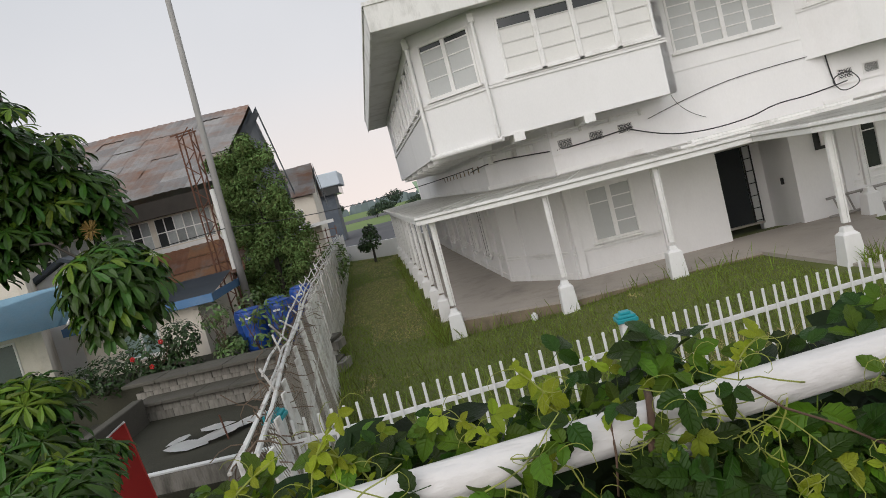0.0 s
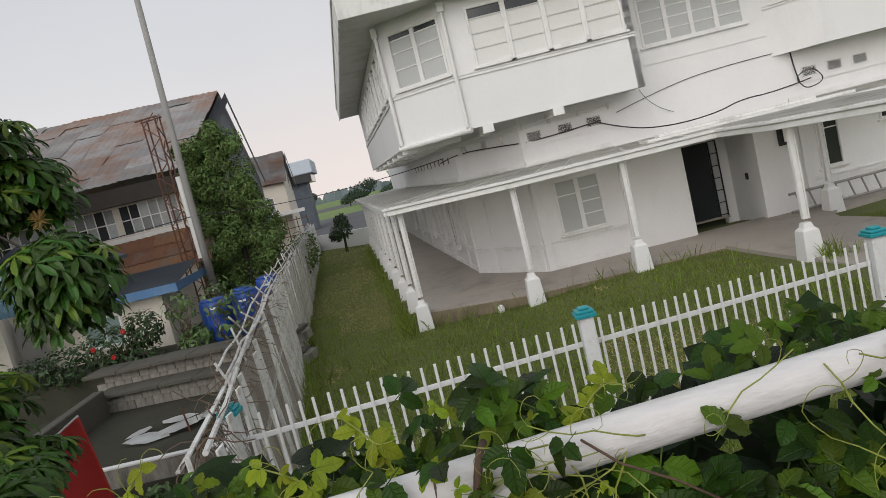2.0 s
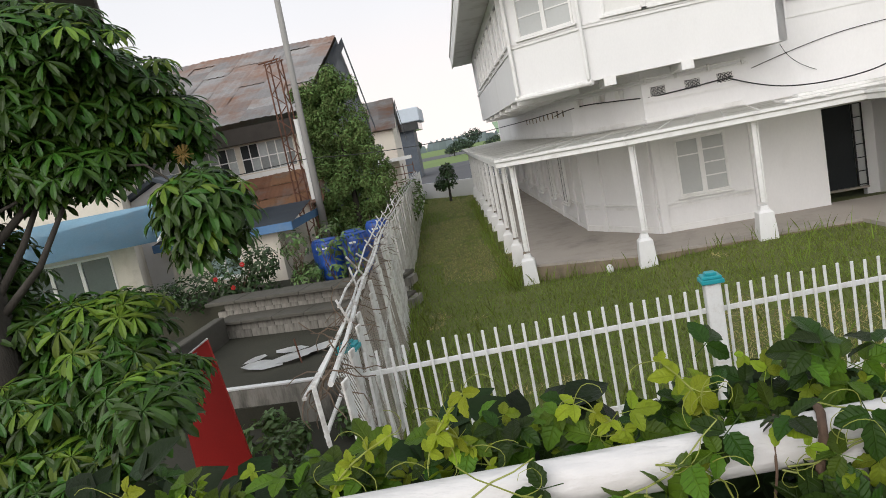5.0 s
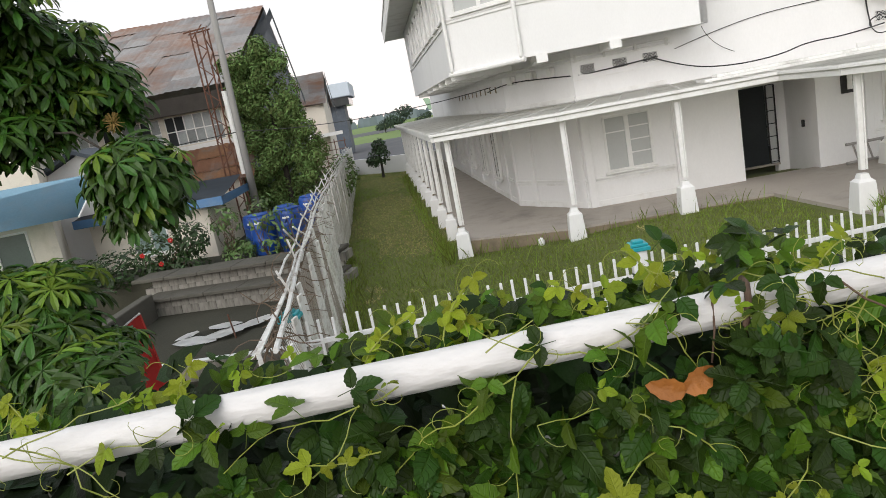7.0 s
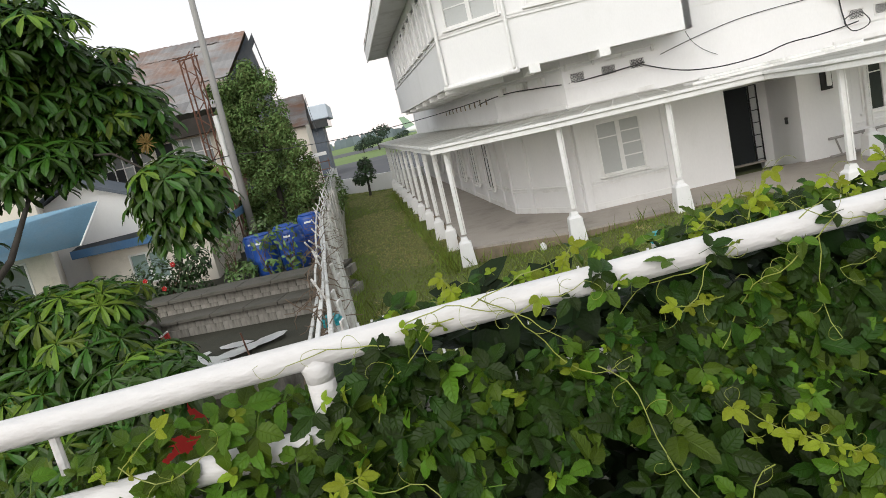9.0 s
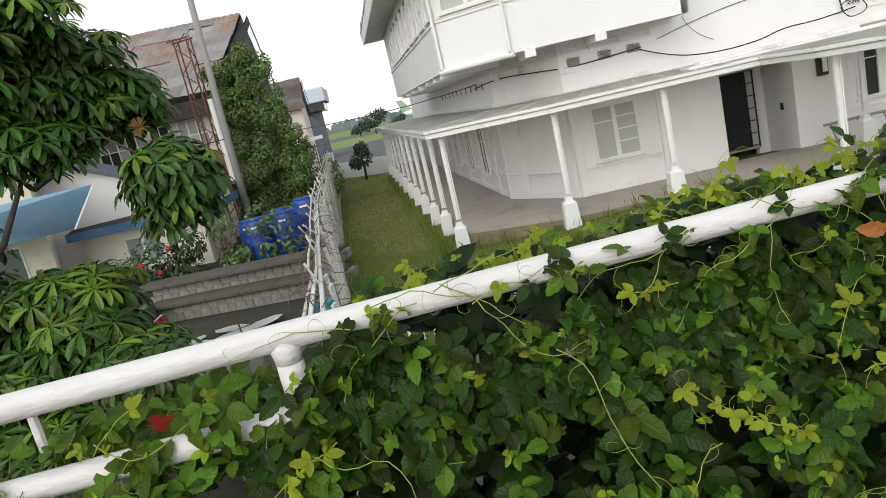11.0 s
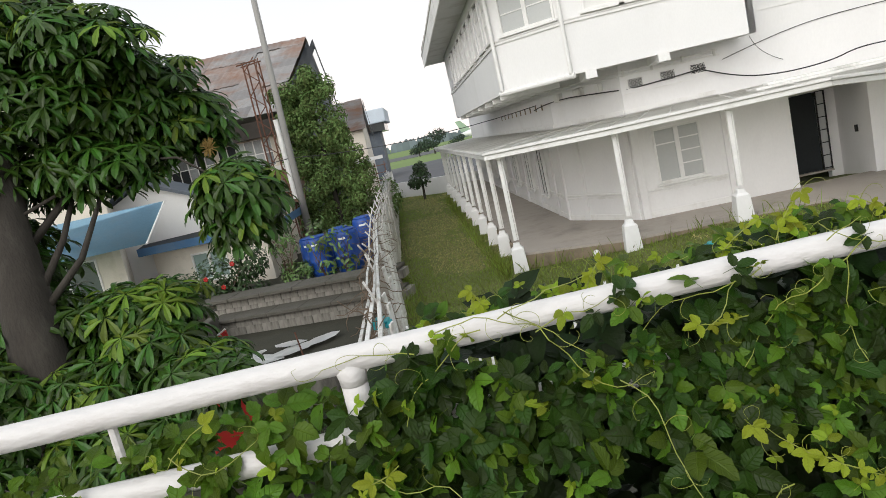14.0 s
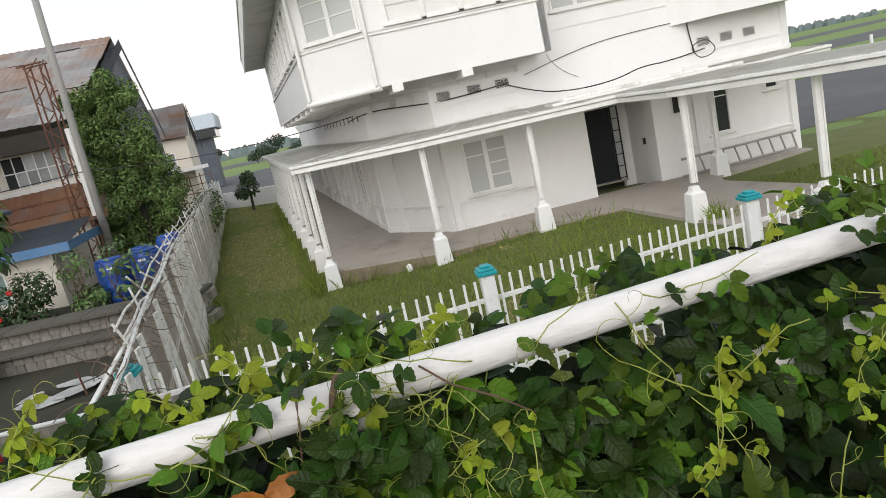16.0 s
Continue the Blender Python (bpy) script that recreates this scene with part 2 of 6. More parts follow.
DEBRIS = material("white_board", (0.80, 0.80, 0.78), 0.8, 0.1, 3, 30, 0.2)
STEEL = material("scuffed_grey_steel", (0.33, 0.31, 0.29), 0.5, 0.2, 5, 50, 0.1, metal=0.4)
DIRT = material("dirt", (0.042, 0.040, 0.026), 0.95, 0.3, 1.5, 25, 0.6)
PLANE_WHITE = material("aircraft_white", (0.75, 0.75, 0.75), 0.4, 0.03, 0.2, 3, 0)
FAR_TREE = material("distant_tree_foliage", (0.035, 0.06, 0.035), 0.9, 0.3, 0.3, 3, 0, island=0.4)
# Distance haze is mixed into this foliage colour.
HAZE_TREE = material("haze_tinted_treeline", (0.16, 0.20, 0.21), 0.95, 0.15, 0.02, 0.2, 0, island=0.2)


# Made translucent to brighten the porch walls below, in place of bounced light.
THIN_SHEET = material("white_sheet_brightening_porch", (0.84, 0.83, 0.80), 0.6, 0.06, 2, 30, 0.15, stain=(0.30, 0.28, 0.23), stain_amount=0.5, stain_scale=1.6, translucent=0.72)


# ---- building helpers ----
def part(name, bm, mat, parent=None, label="", smooth=False):
    me = bpy.data.meshes.new(name)
    bm.normal_update()
    bm.to_mesh(me)
    bm.free()
    if smooth:
        me.shade_smooth()
    me.materials.append(mat)
    ob = new(name, me)
    ob.parent = parent
    if label:
        tagged(ob, label)
    return ob


def shared(name, me, m, parent):
    ob = new(name, me)
    ob.parent = parent
    ob.matrix_local = m
    return ob


def empty(name, label, category, group="", kind="", at=(0, 0, 0)):
    ob = new(name)
    ob.location = at
    ob.empty_display_size = 0.2
    return tagged(ob, label, category, group, kind)


def box(bm, lo, hi, m=None, bevel=0.0):
    lo, hi = Vector(lo), Vector(hi)
    r = bmesh.ops.create_cube(bm, size=1.0, matrix=(m or Matrix()) @ Matrix.Translation((lo + hi) / 2) @ Matrix.Diagonal((*(hi - lo), 1)))
    if bevel:
        es = {e for v in r["verts"] for e in v.link_edges}
        bmesh.ops.bevel(bm, geom=list(es), offset=bevel, segments=1, affect="EDGES")
    return bm


def boxed(lo, hi, m=None, bevel=0.0):
    return box(bmesh.new(), lo, hi, m, bevel)


def prism(bm, plan, z0, z1):
    lo = [bm.verts.new((x, y, z0 if not callable(z0) else z0(x, y))) for x, y in plan]
    hi = [bm.verts.new((x, y, z1 if not callable(z1) else z1(x, y))) for x, y in plan]
    n = len(plan)
    bm.faces.new(lo[::-1])
    bm.faces.new(hi)
    for i in range(n):
        bm.faces.new((lo[i], lo[(i + 1) % n], hi[(i + 1) % n], hi[i]))
    bmesh.ops.recalc_face_normals(bm, faces=bm.faces)
    return bm


def tube(bm, pts, r, sides=8, r1=None):
    pts = [Vector(p) for p in pts]
    rings, last = [], None
    for i, p in enumerate(pts):
        d = (pts[min(i + 1, len(pts) - 1)] - pts[max(i - 1, 0)]).normalized()
        if last is None:
            u = d.orthogonal().normalized()
        else:
            u = (last - d * last.dot(d)).normalized()
        last = u
        w = d.cross(u)
        rad = r if r1 is None else r + (r1 - r) * i / (len(pts) - 1)
        rings.append([bm.verts.new(p + rad * (math.cos(a) * u + math.sin(a) * w)) for a in (2 * math.pi * k / sides for k in range(sides))])
    for a, b in zip(rings, rings[1:]):
        for k in range(sides):
            bm.faces.new((a[k], a[(k + 1) % sides], b[(k + 1) % sides], b[k]))
    bm.faces.new(rings[0][::-1])
    bm.faces.new(rings[-1])
    return bm


def lathe(bm, rows, sides=20, at=(0, 0, 0)):
    rings = [[bm.verts.new((at[0] + r * math.cos(2 * math.pi * k / sides), at[1] + r * math.sin(2 * math.pi * k / sides), at[2] + z)) for k in range(sides)] for r, z in rows]
    for a, b in zip(rings, rings[1:]):
        for k in range(sides):
            bm.faces.new((a[k], a[(k + 1) % sides], b[(k + 1) % sides], b[k]))
    bm.faces.new(rings[0][::-1])
    bm.faces.new(rings[-1])
    return bm


def along(a, b):
    """A frame at a with x towards b, y inwards to the left of it and z up."""
    d = Vector((b[0] - a[0], b[1] - a[1], 0)).normalized()
    m = Matrix(((d.x, -d.y, 0, a[0]), (d.y, d.x, 0, a[1]), (0, 0, 1, 0), (0, 0, 0, 1)))
    return m, math.hypot(b[0] - a[0], b[1] - a[1])


def wall_with_holes(bm, m, length, z0, z1, thick, holes):
    """A wall from x 0 to length and y 0 to thick in the frame m, with holes (x0, x1, z0, z1) that don't overlap in x."""
    x = 0.0
    for h0, h1, g0, g1 in sorted(holes):
        if h0 > x:
            box(bm, (x, 0, z0), (h0, thick, z1), m)
        if g0 > z0:
            box(bm, (h0, 0, z0), (h1, thick, g0), m)
        if g1 < z1:
            box(bm, (h0, 0, g1), (h1, thick, z1), m)
        x = h1
    if x < length:
        box(bm, (x, 0, z0), (length, thick, z1), m)
    bmesh.ops.remove_doubles(bm, verts=bm.verts, dist=0.0004)
    return bm


def stuff_mesh(name, verts, faces, mats, parent=None, smooth=False, index=None):
    me = bpy.data.meshes.new(name)
    me.from_pydata(verts, [], faces)
    for mt in mats:
        me.materials.append(mt)
    if index is not None:
        me.polygons.foreach_set("material_index", index)
    if smooth:
        me.shade_smooth()
    ob = new(name, me)
    ob.parent = parent
    ob["kind"] = "stuff"
    return ob


def scatter(base_v, base_f, mats4):
    """Copies of one small mesh, joined: arrays of places as 4 x 4 matrices."""
    bv = np.c_[np.asarray(base_v, float), np.ones(len(base_v))]
    mats4 = np.asarray(mats4)
    v = np.einsum("nij,kj->nki", mats4, bv)[:, :, :3].reshape(-1, 3)
    n = len(base_v)
    f = [tuple(i + k * n for i in face) for k in range(len(mats4)) for face in base_f]
    return v, f


def turned(place, normal, spin, size, stretch=1.0):
    z = Vector(normal).normalized()
    x = z.orthogonal().normalized()
    y = z.cross(x)
    c, s = math.cos(spin), math.sin(spin)
    a, b = x * c + y * s, y * c - x * s
    return Matrix(((a.x * size, b.x * size * stretch, z.x * size, place[0]), (a.y * size, b.y * size * stretch, z.y * size, place[1]),
                   (a.z * size, b.z * size * stretch, z.z * size, place[2]), (0, 0, 0, 1)))

# ---- ground ----
SLOPE = -0.137          # the long side of the house drifts to the left by this much a metre
SLAB = 0.49


def smooth01(a, b, x):
    t = min(max((x - a) / (b - a), 0), 1)
    return t * t * (3 - 2 * t)


def lawn_z(x, y):
    across = x - SLOPE * max(y, 0)
    side = 0.13 * smooth01(-4.2, -2.4, across) + 0.30 * min(max((across + 2.4) / 4.7, 0), 1)
    return side * smooth01(7, 2, y) + 0.22 * smooth01(-1.0, -7.0, y) * (1 - side) + 0.02 * math.sin(x * 1.3 + y * 0.7)


def fence_x(y):
    return -5.12 - 0.155 * y


ground = part("ground", boxed((-2500, -600, -1.2), (2500, 3500, -0.55)), FIELD)
tagged(ground, "flat green airfield grass reaching the horizon", "ground", kind="structure")

bm = bmesh.new()
nx, ny = 46, 76
grid = [[None] * (ny + 1) for _ in range(nx + 1)]
for i in range(nx + 1):
    for j in range(ny + 1):
        y = -9.0 + 42.0 * j / ny
        x0 = fence_x(y) - 0.1
        x = x0 + (16.0 - x0) * (i / nx) ** 1.4
        grid[i][j] = bm.verts.new((x, y, lawn_z(x, y)))
for i in range(nx):
    for j in range(ny):
        bm.faces.new((grid[i][j], grid[i + 1][j], grid[i + 1][j + 1], grid[i][j + 1]))
lawn = part("lawn", bm, LAWN, smooth=True)
tagged(lawn, "mown green lawn with dry patches round the house", "lawn", kind="structure")

apron = part("road", boxed((-400, 36, -0.62), (500, 118, -0.50)), TARMAC)
tagged(apron, "dark grey airfield tarmac behind the house", "road", kind="structure")
runway = part("road", boxed((-900, 190, -0.62), (900, 250, -0.49)), TARMAC)
tagged(runway, "far grey runway strip in the airfield grass", "road", kind="structure")
side_road = part("road", boxed((14, 8, -0.62), (120, 30, 0.02)), TARMAC)
tagged(side_road, "grey service road beside the lawn", "road", kind="structure")
right_lawn = part("lawn", boxed((13, -40, -0.6), (160, 8, 0.0)), FIELD)
tagged(right_lawn, "open mown grass beside the house", "lawn", kind="structure")
far_lawn = part("lawn", boxed((16, 30, -0.6), (300, 60, 0.3)), FIELD)
tagged(far_lawn, "grass strip beyond the service road", "lawn", kind="structure")

# raised footway on which the camera is carried, and the bank below it
# Unseen footway, given a dark surface to cut light bounced onto the vine.
deck = part("pavement", prism(bmesh.new(), [(-14, -17.2), (14, -17.2), (14, -11.24), (-14, -14.55)], 1.55, 2.05), TARMAC)
tagged(deck, "unseen footway of the raised road, darkened to cut bounced light", "pavement", kind="structure")
road = part("road", boxed((-40, -30, 1.3), (40, -17.2, 1.85)), TARMAC)
tagged(road, "asphalt carriageway of the raised road", "road", kind="structure")
bm = bmesh.new()
prism(bm, [(-14.7, -0.6), (-14.7, 1.9), (-13.05, 1.9), (-8.6, 0.25), (-8.6, -0.6)], -14, 14)
bmesh.ops.transform(bm, matrix=Matrix(((0, 0, 1, 0), (1, 0, 0, 0), (0, 1, 0, 0), (0, 0, 0, 1))), verts=bm.verts)
bmesh.ops.recalc_face_normals(bm, faces=bm.faces)
bank = part("ground", bm, DIRT)
tagged(bank, "dark earth bank below the raised footway", "ground", kind="structure")

# ---- the white house ----
house = empty("house", "two-storey white rendered house with canted corner and jutting upper floor", "house")


def side_point(x0, y0, y):
    return (x0 + SLOPE * (y - y0), y)


A0, A1 = (-0.81, 4.21), (0.68, 2.05)
A_back = side_point(*A0, 27.0)
GW = 0.2

# ground floor: front wall with its window and the entrance recess
for a, b, holes in ((A1, (4.3, 2.05), [(0.52, 1.58, 1.27, 2.53)]), ((6.0, 2.05), (9.8, 2.05), [(1.47, 2.0, 1.35, 2.52), (3.0, 3.35, 2.15, 2.4)]), (A0, A1, [])):
    m, ln = along(a, b)
    part("wall", wall_with_holes(bmesh.new(), m, ln, SLAB - 0.6, 4.2, GW, holes), WHITE, house)
for lo, hi in (((4.1, 2.25, SLAB - 0.6), (4.3, 3.6, 4.2)), ((6.0, 2.25, SLAB - 0.6), (6.2, 3.6, 4.2)), ((4.3, 2.05, 2.62), (6.0, 2.25, 4.2)),
               ((4.3, 3.6, 2.56), (6.0, 3.8, 4.2)), ((5.72, 3.6, SLAB - 0.6), (6.0, 3.8, 2.56))):
    part("wall", boxed(lo, hi), WHITE, house)
m, ln = along(A_back, A0)
side_holes = [(ln - d - 0.9, ln - d, 1.0, 2.5) for d in (2.2, 4.6, 7.4, 10.6, 14.0)]
part("wall", wall_with_holes(bmesh.new(), m, ln, SLAB - 0.6, 4.2, GW, side_holes), WHITE, house)
side_frame, side_len = m, ln
right_back = side_point(9.8, 2.05, 17.0)
m, ln = along((9.8, 2.05), right_back)
part("wall", wall_with_holes(bmesh.new(), m, ln, SLAB - 0.6, 4.2, GW, []), WHITE, house)
part("wall", boxed((A_back[0], 26.8, -0.1), (7.0, 27.0, 4.2)), WHITE, house)

# conduits and junction boxes under the jutting floor
for z, r in ((3.99, 0.022), (3.90, 0.016)):
    m, ln = along(A0, A1)
    part("conduit", tube(bmesh.new(), [m @ Vector((0.0, -0.05, z)), m @ Vector((ln, -0.05, z))], r, 8), TRIM, house)
    part("conduit", tube(bmesh.new(), [(A1[0], A1[1] - 0.05, z), (2.9, 2.0, z)], r, 8), TRIM, house)
    part("conduit", tube(bmesh.new(), [(*side_point(A0[0] - 0.05, A0[1], 16.0), z), (A0[0] - 0.05, A0[1], z)], r, 8), TRIM, house)
for x in (0.75, 1.4, 2.1, 2.8):
    part("conduit_clip", boxed((x, 1.96, 3.87), (x + 0.05, 2.048, 4.03), None, 0.004), FASCIA, house)
m, ln = along(A0, A1)
for x, w in ((0.35, 0.22), (1.1, 0.3), (1.9, 0.16)):
    part("junction_box", boxed((x, -0.14, 3.66), (x + w, -0.003, 3.86), m, 0.01), FASCIA, house)
for y in np.arange(5.2, 14.0, 0.9):
    x0 = side_point(*A0, y)[0]
    part("vent_block", boxed((x0 - 0.03, y, 3.55), (x0 - 0.002, y + 0.45, 3.72), None, 0.006), KERB, house, "brown pierced vent block")

# raised bands, pilasters and skirting on the ground floor
for z0, z1, d in ((1.04, 1.10, 0.035), (1.13, 1.17, 0.05), (SLAB, SLAB + 0.14, 0.03), (3.02, 3.12, 0.05)):
    for a, b in ((A1, (2.75, 2.05)), (A0, A1), (side_point(*A0, 20.0), A0), ((6.95, 2.05), (9.8, 2.05))):
        m, ln = along(a, b)
        part("moulding", box(bmesh.new(), (0.0, -d, z0), (ln, -0.002, z1), m), TRIM, house)
pil = []
m, ln = along(A1, (4.3, 2.05))
for x in (0.0, 2.08):
    pil.append((m, x))
m2, l2 = along(A0, A1)
pil += [(m2, 0.62), (m2, 2.4), (along((6.0, 2.05), (9.8, 2.05))[0], 1.05), (along((6.0, 2.05), (9.8, 2.05))[0], 3.62)]
for d in (0.0, 1.2, 3.6, 6.2, 9.2, 12.5):
    pil.append((side_frame, side_len - d - 0.2))
for mm, x in pil:
    part("pilaster", boxed((x, -0.06, SLAB), (x + 0.18, -0.003, 3.0), mm, 0.008), WHITE, house)


LOUV = (PALE_PANE, DARK_PANE)


def sash_window(name, m, x0, x1, z0, z1, cols, pane_mat, parent, depth=0.06, tilt=0.0):
    """A framed window in the frame m. cols: for each sash the heights, as shares, at which its bars lie."""
    ob = new(name)
    ob.parent = parent
    f = 0.055
    bm = bmesh.new()
    for lo, hi in (((x0, -0.03, z0), (x0 + f, depth, z1)), ((x1 - f, -0.03, z0), (x1, depth, z1)), ((x0 + f, -0.03, z1 - f), (x1 - f, depth, z1)),
                   ((x0 + f, -0.045, z0), (x1 - f, depth, z0 + f))):
        box(bm, lo, hi, m, 0.006)
    w = (x1 - x0 - 2 * f) / len(cols)
    for k in range(1, len(cols)):
        x = x0 + f + k * w
        box(bm, (x - 0.05, -0.025, z0 + f), (x + 0.05, depth, z1 - f), m)
    part("window_frame", bm, TRIM, ob)
    part("window_sill", boxed((x0 - 0.06, -0.08, z0 - 0.05), (x1 + 0.06, 0.0, z0 - 0.002), m, 0.008), TRIM, ob)
    for k, bars in enumerate(cols):
        a, b = x0 + f + k * w - 0.01, x0 + f + (k + 1) * w + 0.01
        levels = [0.0, *bars, 1.0]
        for p, q in zip(levels, levels[1:]):
            g0, g1 = z0 + f + p * (z1 - z0 - 2 * f), z0 + f + q * (z1 - z0 - 2 * f)
            mt = pane_mat[1] if isinstance(pane_mat, tuple) and q == 1.0 and len(bars) > 1 else (pane_mat[0] if isinstance(pane_mat, tuple) else pane_mat)
            part("pane", boxed((a, 0.018, g0), (b, 0.026, g1), m), mt, ob)
            if q < 1.0:
                part("glazing_bar", boxed((a, 0.0, g1 - 0.014), (b, 0.04, g1 + 0.014), m), SOFFIT if pane_mat is LOUV or pane_mat is PALE_PANE else TRIM, ob)
    return ob


m = along(A1, (4.3, 2.05))[0]
sash_window("window", m, 0.5, 1.6, 1.25, 2.55, [(0.72,), (0.27, 0.52, 0.77)], PANE, house)
m = along((6.0, 2.05), (9.8, 2.05))[0]
sash_window("window", m, 1.45, 2.02, 1.33, 2.54, [(0.78,)], DARK_PANE, house)
sash_window("window", m, 2.98, 3.37, 2.13, 2.42, [()], DARK_PANE, house)
for h in side_holes:
    sash_window("window", side_frame @ Matrix.Translation((0, -0.07, 0)), h[0], h[1], h[2], h[3], [(0.7,), (0.7,)], DARKNESS, house)

# entrance: dark glazed door with a grille, a plain door beside it
door = new("door")
door.parent = house
part("frame", boxed((4.36, 3.52, SLAB), (4.42, 3.6, 2.5)), DARK_BROWN, door)
part("dark_pane", boxed((4.42, 3.56, SLAB + 0.02), (5.5, 3.59, 2.5)), DARKNESS, door, "dark glass door leaf")
bm = bmesh.new()
for x in (5.5, 5.7):
    box(bm, (x, 3.50, SLAB), (x + 0.025, 3.54, 2.5))
for k in range(7):
    z = SLAB + 0.08 + k * 0.32
    box(bm, (5.525, 3.51, z), (5.7, 3.535, z + 0.022))
part("grille", bm, BLACK, door, "black steel grille strip")
part("pane", boxed((5.525, 3.545, SLAB), (5.7, 3.56, 2.5)), PANE, door)
part("threshold", boxed((4.3, 3.45, SLAB + 0.004), (5.72, 3.6, SLAB + 0.05)), CONCRETE, door)
plain = new("door")
plain.parent = house
mm = along((5.96, 3.58), (5.995, 2.35))[0]
part("leaf", boxed((0.15, 0.02, SLAB + 0.01), (0.95, 0.055, 2.4), along((5.985, 3.55), (5.985, 2.3))[0]), TRIM, plain, "plain white door leaf")
part("handle", boxed((0.82, -0.03, 1.42), (0.9, 0.02, 1.58), along((5.985, 3.55), (5.985, 2.3))[0]), BLACK, plain, "black lever handle")
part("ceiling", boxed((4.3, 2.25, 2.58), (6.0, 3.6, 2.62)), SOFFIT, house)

garland = empty("door_ornament", "orange hanging ornament inside the dark doorway", "ornament")
bm = bmesh.new()
for k in range(7):
    bmesh.ops.create_icosphere(bm, subdivisions=1, radius=0.06, matrix=Matrix.Translation((4.62 + 0.035 * math.sin(k * 2.1), 3.38, 1.55 + 0.07 * k)))
part("bead_cluster", bm, material("dull_orange_plastic", (0.42, 0.10, 0.04), 0.5, 0.2, 6, 30, 0.1), garland, smooth=True)
bm = tube(bmesh.new(), [(4.62, 3.38, 2.0), (4.62, 3.38, 2.58)], 0.006)
part("cord", bm, BLACK, garland)

# upper floor: canted bay, main wall and second bay
B0, B1, B2, B3 = (-1.95, 1.85), (-0.45, 0.9), (3.4, 0.9), (3.4, 2.05)
B_back = side_point(*B0, 17.0)
R1, R2, R3 = (6.75, 2.05), (7.6, 1.3), (9.9, 1.3)
UB, SILL, UT = 4.13, 5.22, 6.92
upper = []
for a, b, holes in ((B_back, B0, None), (B0, B1, [(0.22, 1.60, 5.36, 6.62)]), (B1, B2, [(0.42, 3.68, 5.36, 6.62)]), (B2, B3, []),
                    (B3, R1, [(0.5, 2.9, 5.03, 6.62)]), (R1, R2, [(0.2, 0.95, 5.3, 6.6)]), (R2, R3, [(0.3, 2.0, 5.3, 6.6)])):
    m, ln = along(a, b)
    if holes is None:
        holes = [(ln - 1.25 - 1.45 * k, ln - 0.2 - 1.45 * k, 5.36, 6.62) for k in range(9)]
    part("wall", wall_with_holes(bmesh.new(), m, ln, UB if b != R1 else 4.2, UT, 0.15, holes), WHITE, house)
    upper.append((m, ln, holes))
m, ln = along((R3[0], 1.45), side_point(R3[0], 1.3, 17.0))
part("wall", wall_with_holes(bmesh.new(), m, ln, UB, UT, 0.15, []), WHITE, house)
part("wall", boxed((B_back[0], 16.85, UB), (7.8, 17.0, UT)), WHITE, house)
for (m, ln, holes), n in zip(upper, (1, 2, 4, 0, 0, 1, 2)):
    for h in holes:
        if n == 4:
            w = (h[1] - h[0]) / 4
            for k in range(4):
                sash_window("window", m, h[0] + k * w, h[0] + (k + 1) * w, h[2], h[3], [(0.28, 0.55, 0.82)], LOUV if k < 3 else PALE_PANE, house)
        elif n == 0:
            sash_window("window", m, h[0], h[1], h[2], h[3], [(0.16, 0.33, 0.5, 0.67, 0.84)] * 4, (PANE, PANE), house)
        else:
            sash_window("window", m, h[0], h[1], h[2], h[3], [(0.34, 0.66, 0.9)] * n, (PANE if n == 2 else PALE_PANE, DARK_PANE), house)
# sill bands, corner downpipes and the lower edge of the bays
for a, b in ((B_back, B0), (B0, B1), (B1, B2), (R1, R2), (R2, R3)):
    m, ln = along(a, b)
    part("moulding", box(bmesh.new(), (-0.01, -0.035, SILL - 0.02), (ln + 0.01, -0.002, SILL + 0.025), m), TRIM, house)
    part("moulding", box(bmesh.new(), (-0.01, -0.025, SILL + 0.045), (ln + 0.01, -0.002, SILL + 0.075), m), TRIM, house)
for (x, y), z0 in ((B0, UB - 0.05), (B1, UB - 0.05)):
    bm = tube(bmesh.new(), [(x - 0.06, y - 0.07, 6.86), (x - 0.06, y - 0.07, z0 + 0.1), (x - 0.02, y + 0.02, z0 - 0.02)], 0.042, 10)
    part("downpipe", bm, TRIM, house)
    bm = boxed((x - 0.13, y - 0.14, 6.62), (x + 0.01, y, 6.82), None, 0.01)
    part("rainwater_head", bm, TRIM, house)
m, ln = along(B0, B1)
part("edge_pipe", tube(bmesh.new(), [m @ Vector((-0.1, -0.04, UB - 0.02)), m @ Vector((ln + 0.05, -0.04, UB - 0.02))], 0.06, 10), TRIM, house)
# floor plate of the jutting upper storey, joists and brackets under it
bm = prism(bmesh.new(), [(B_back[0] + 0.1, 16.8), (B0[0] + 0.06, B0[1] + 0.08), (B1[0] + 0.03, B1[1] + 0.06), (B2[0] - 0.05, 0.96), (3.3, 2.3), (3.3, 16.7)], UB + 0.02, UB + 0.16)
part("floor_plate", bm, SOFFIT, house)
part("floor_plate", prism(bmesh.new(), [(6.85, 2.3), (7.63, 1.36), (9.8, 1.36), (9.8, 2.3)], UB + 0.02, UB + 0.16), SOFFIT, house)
for y in (2.9, 4.4, 6.2, 8.2, 10.4, 12.8, 15.2):
    x0 = side_point(*B0, y)[0]
    part("joist", boxed((x0 + 0.02, y, UB - 0.14), (x0 + 1.5, y + 0.11, UB + 0.02), None, 0.01), TRIM, house)
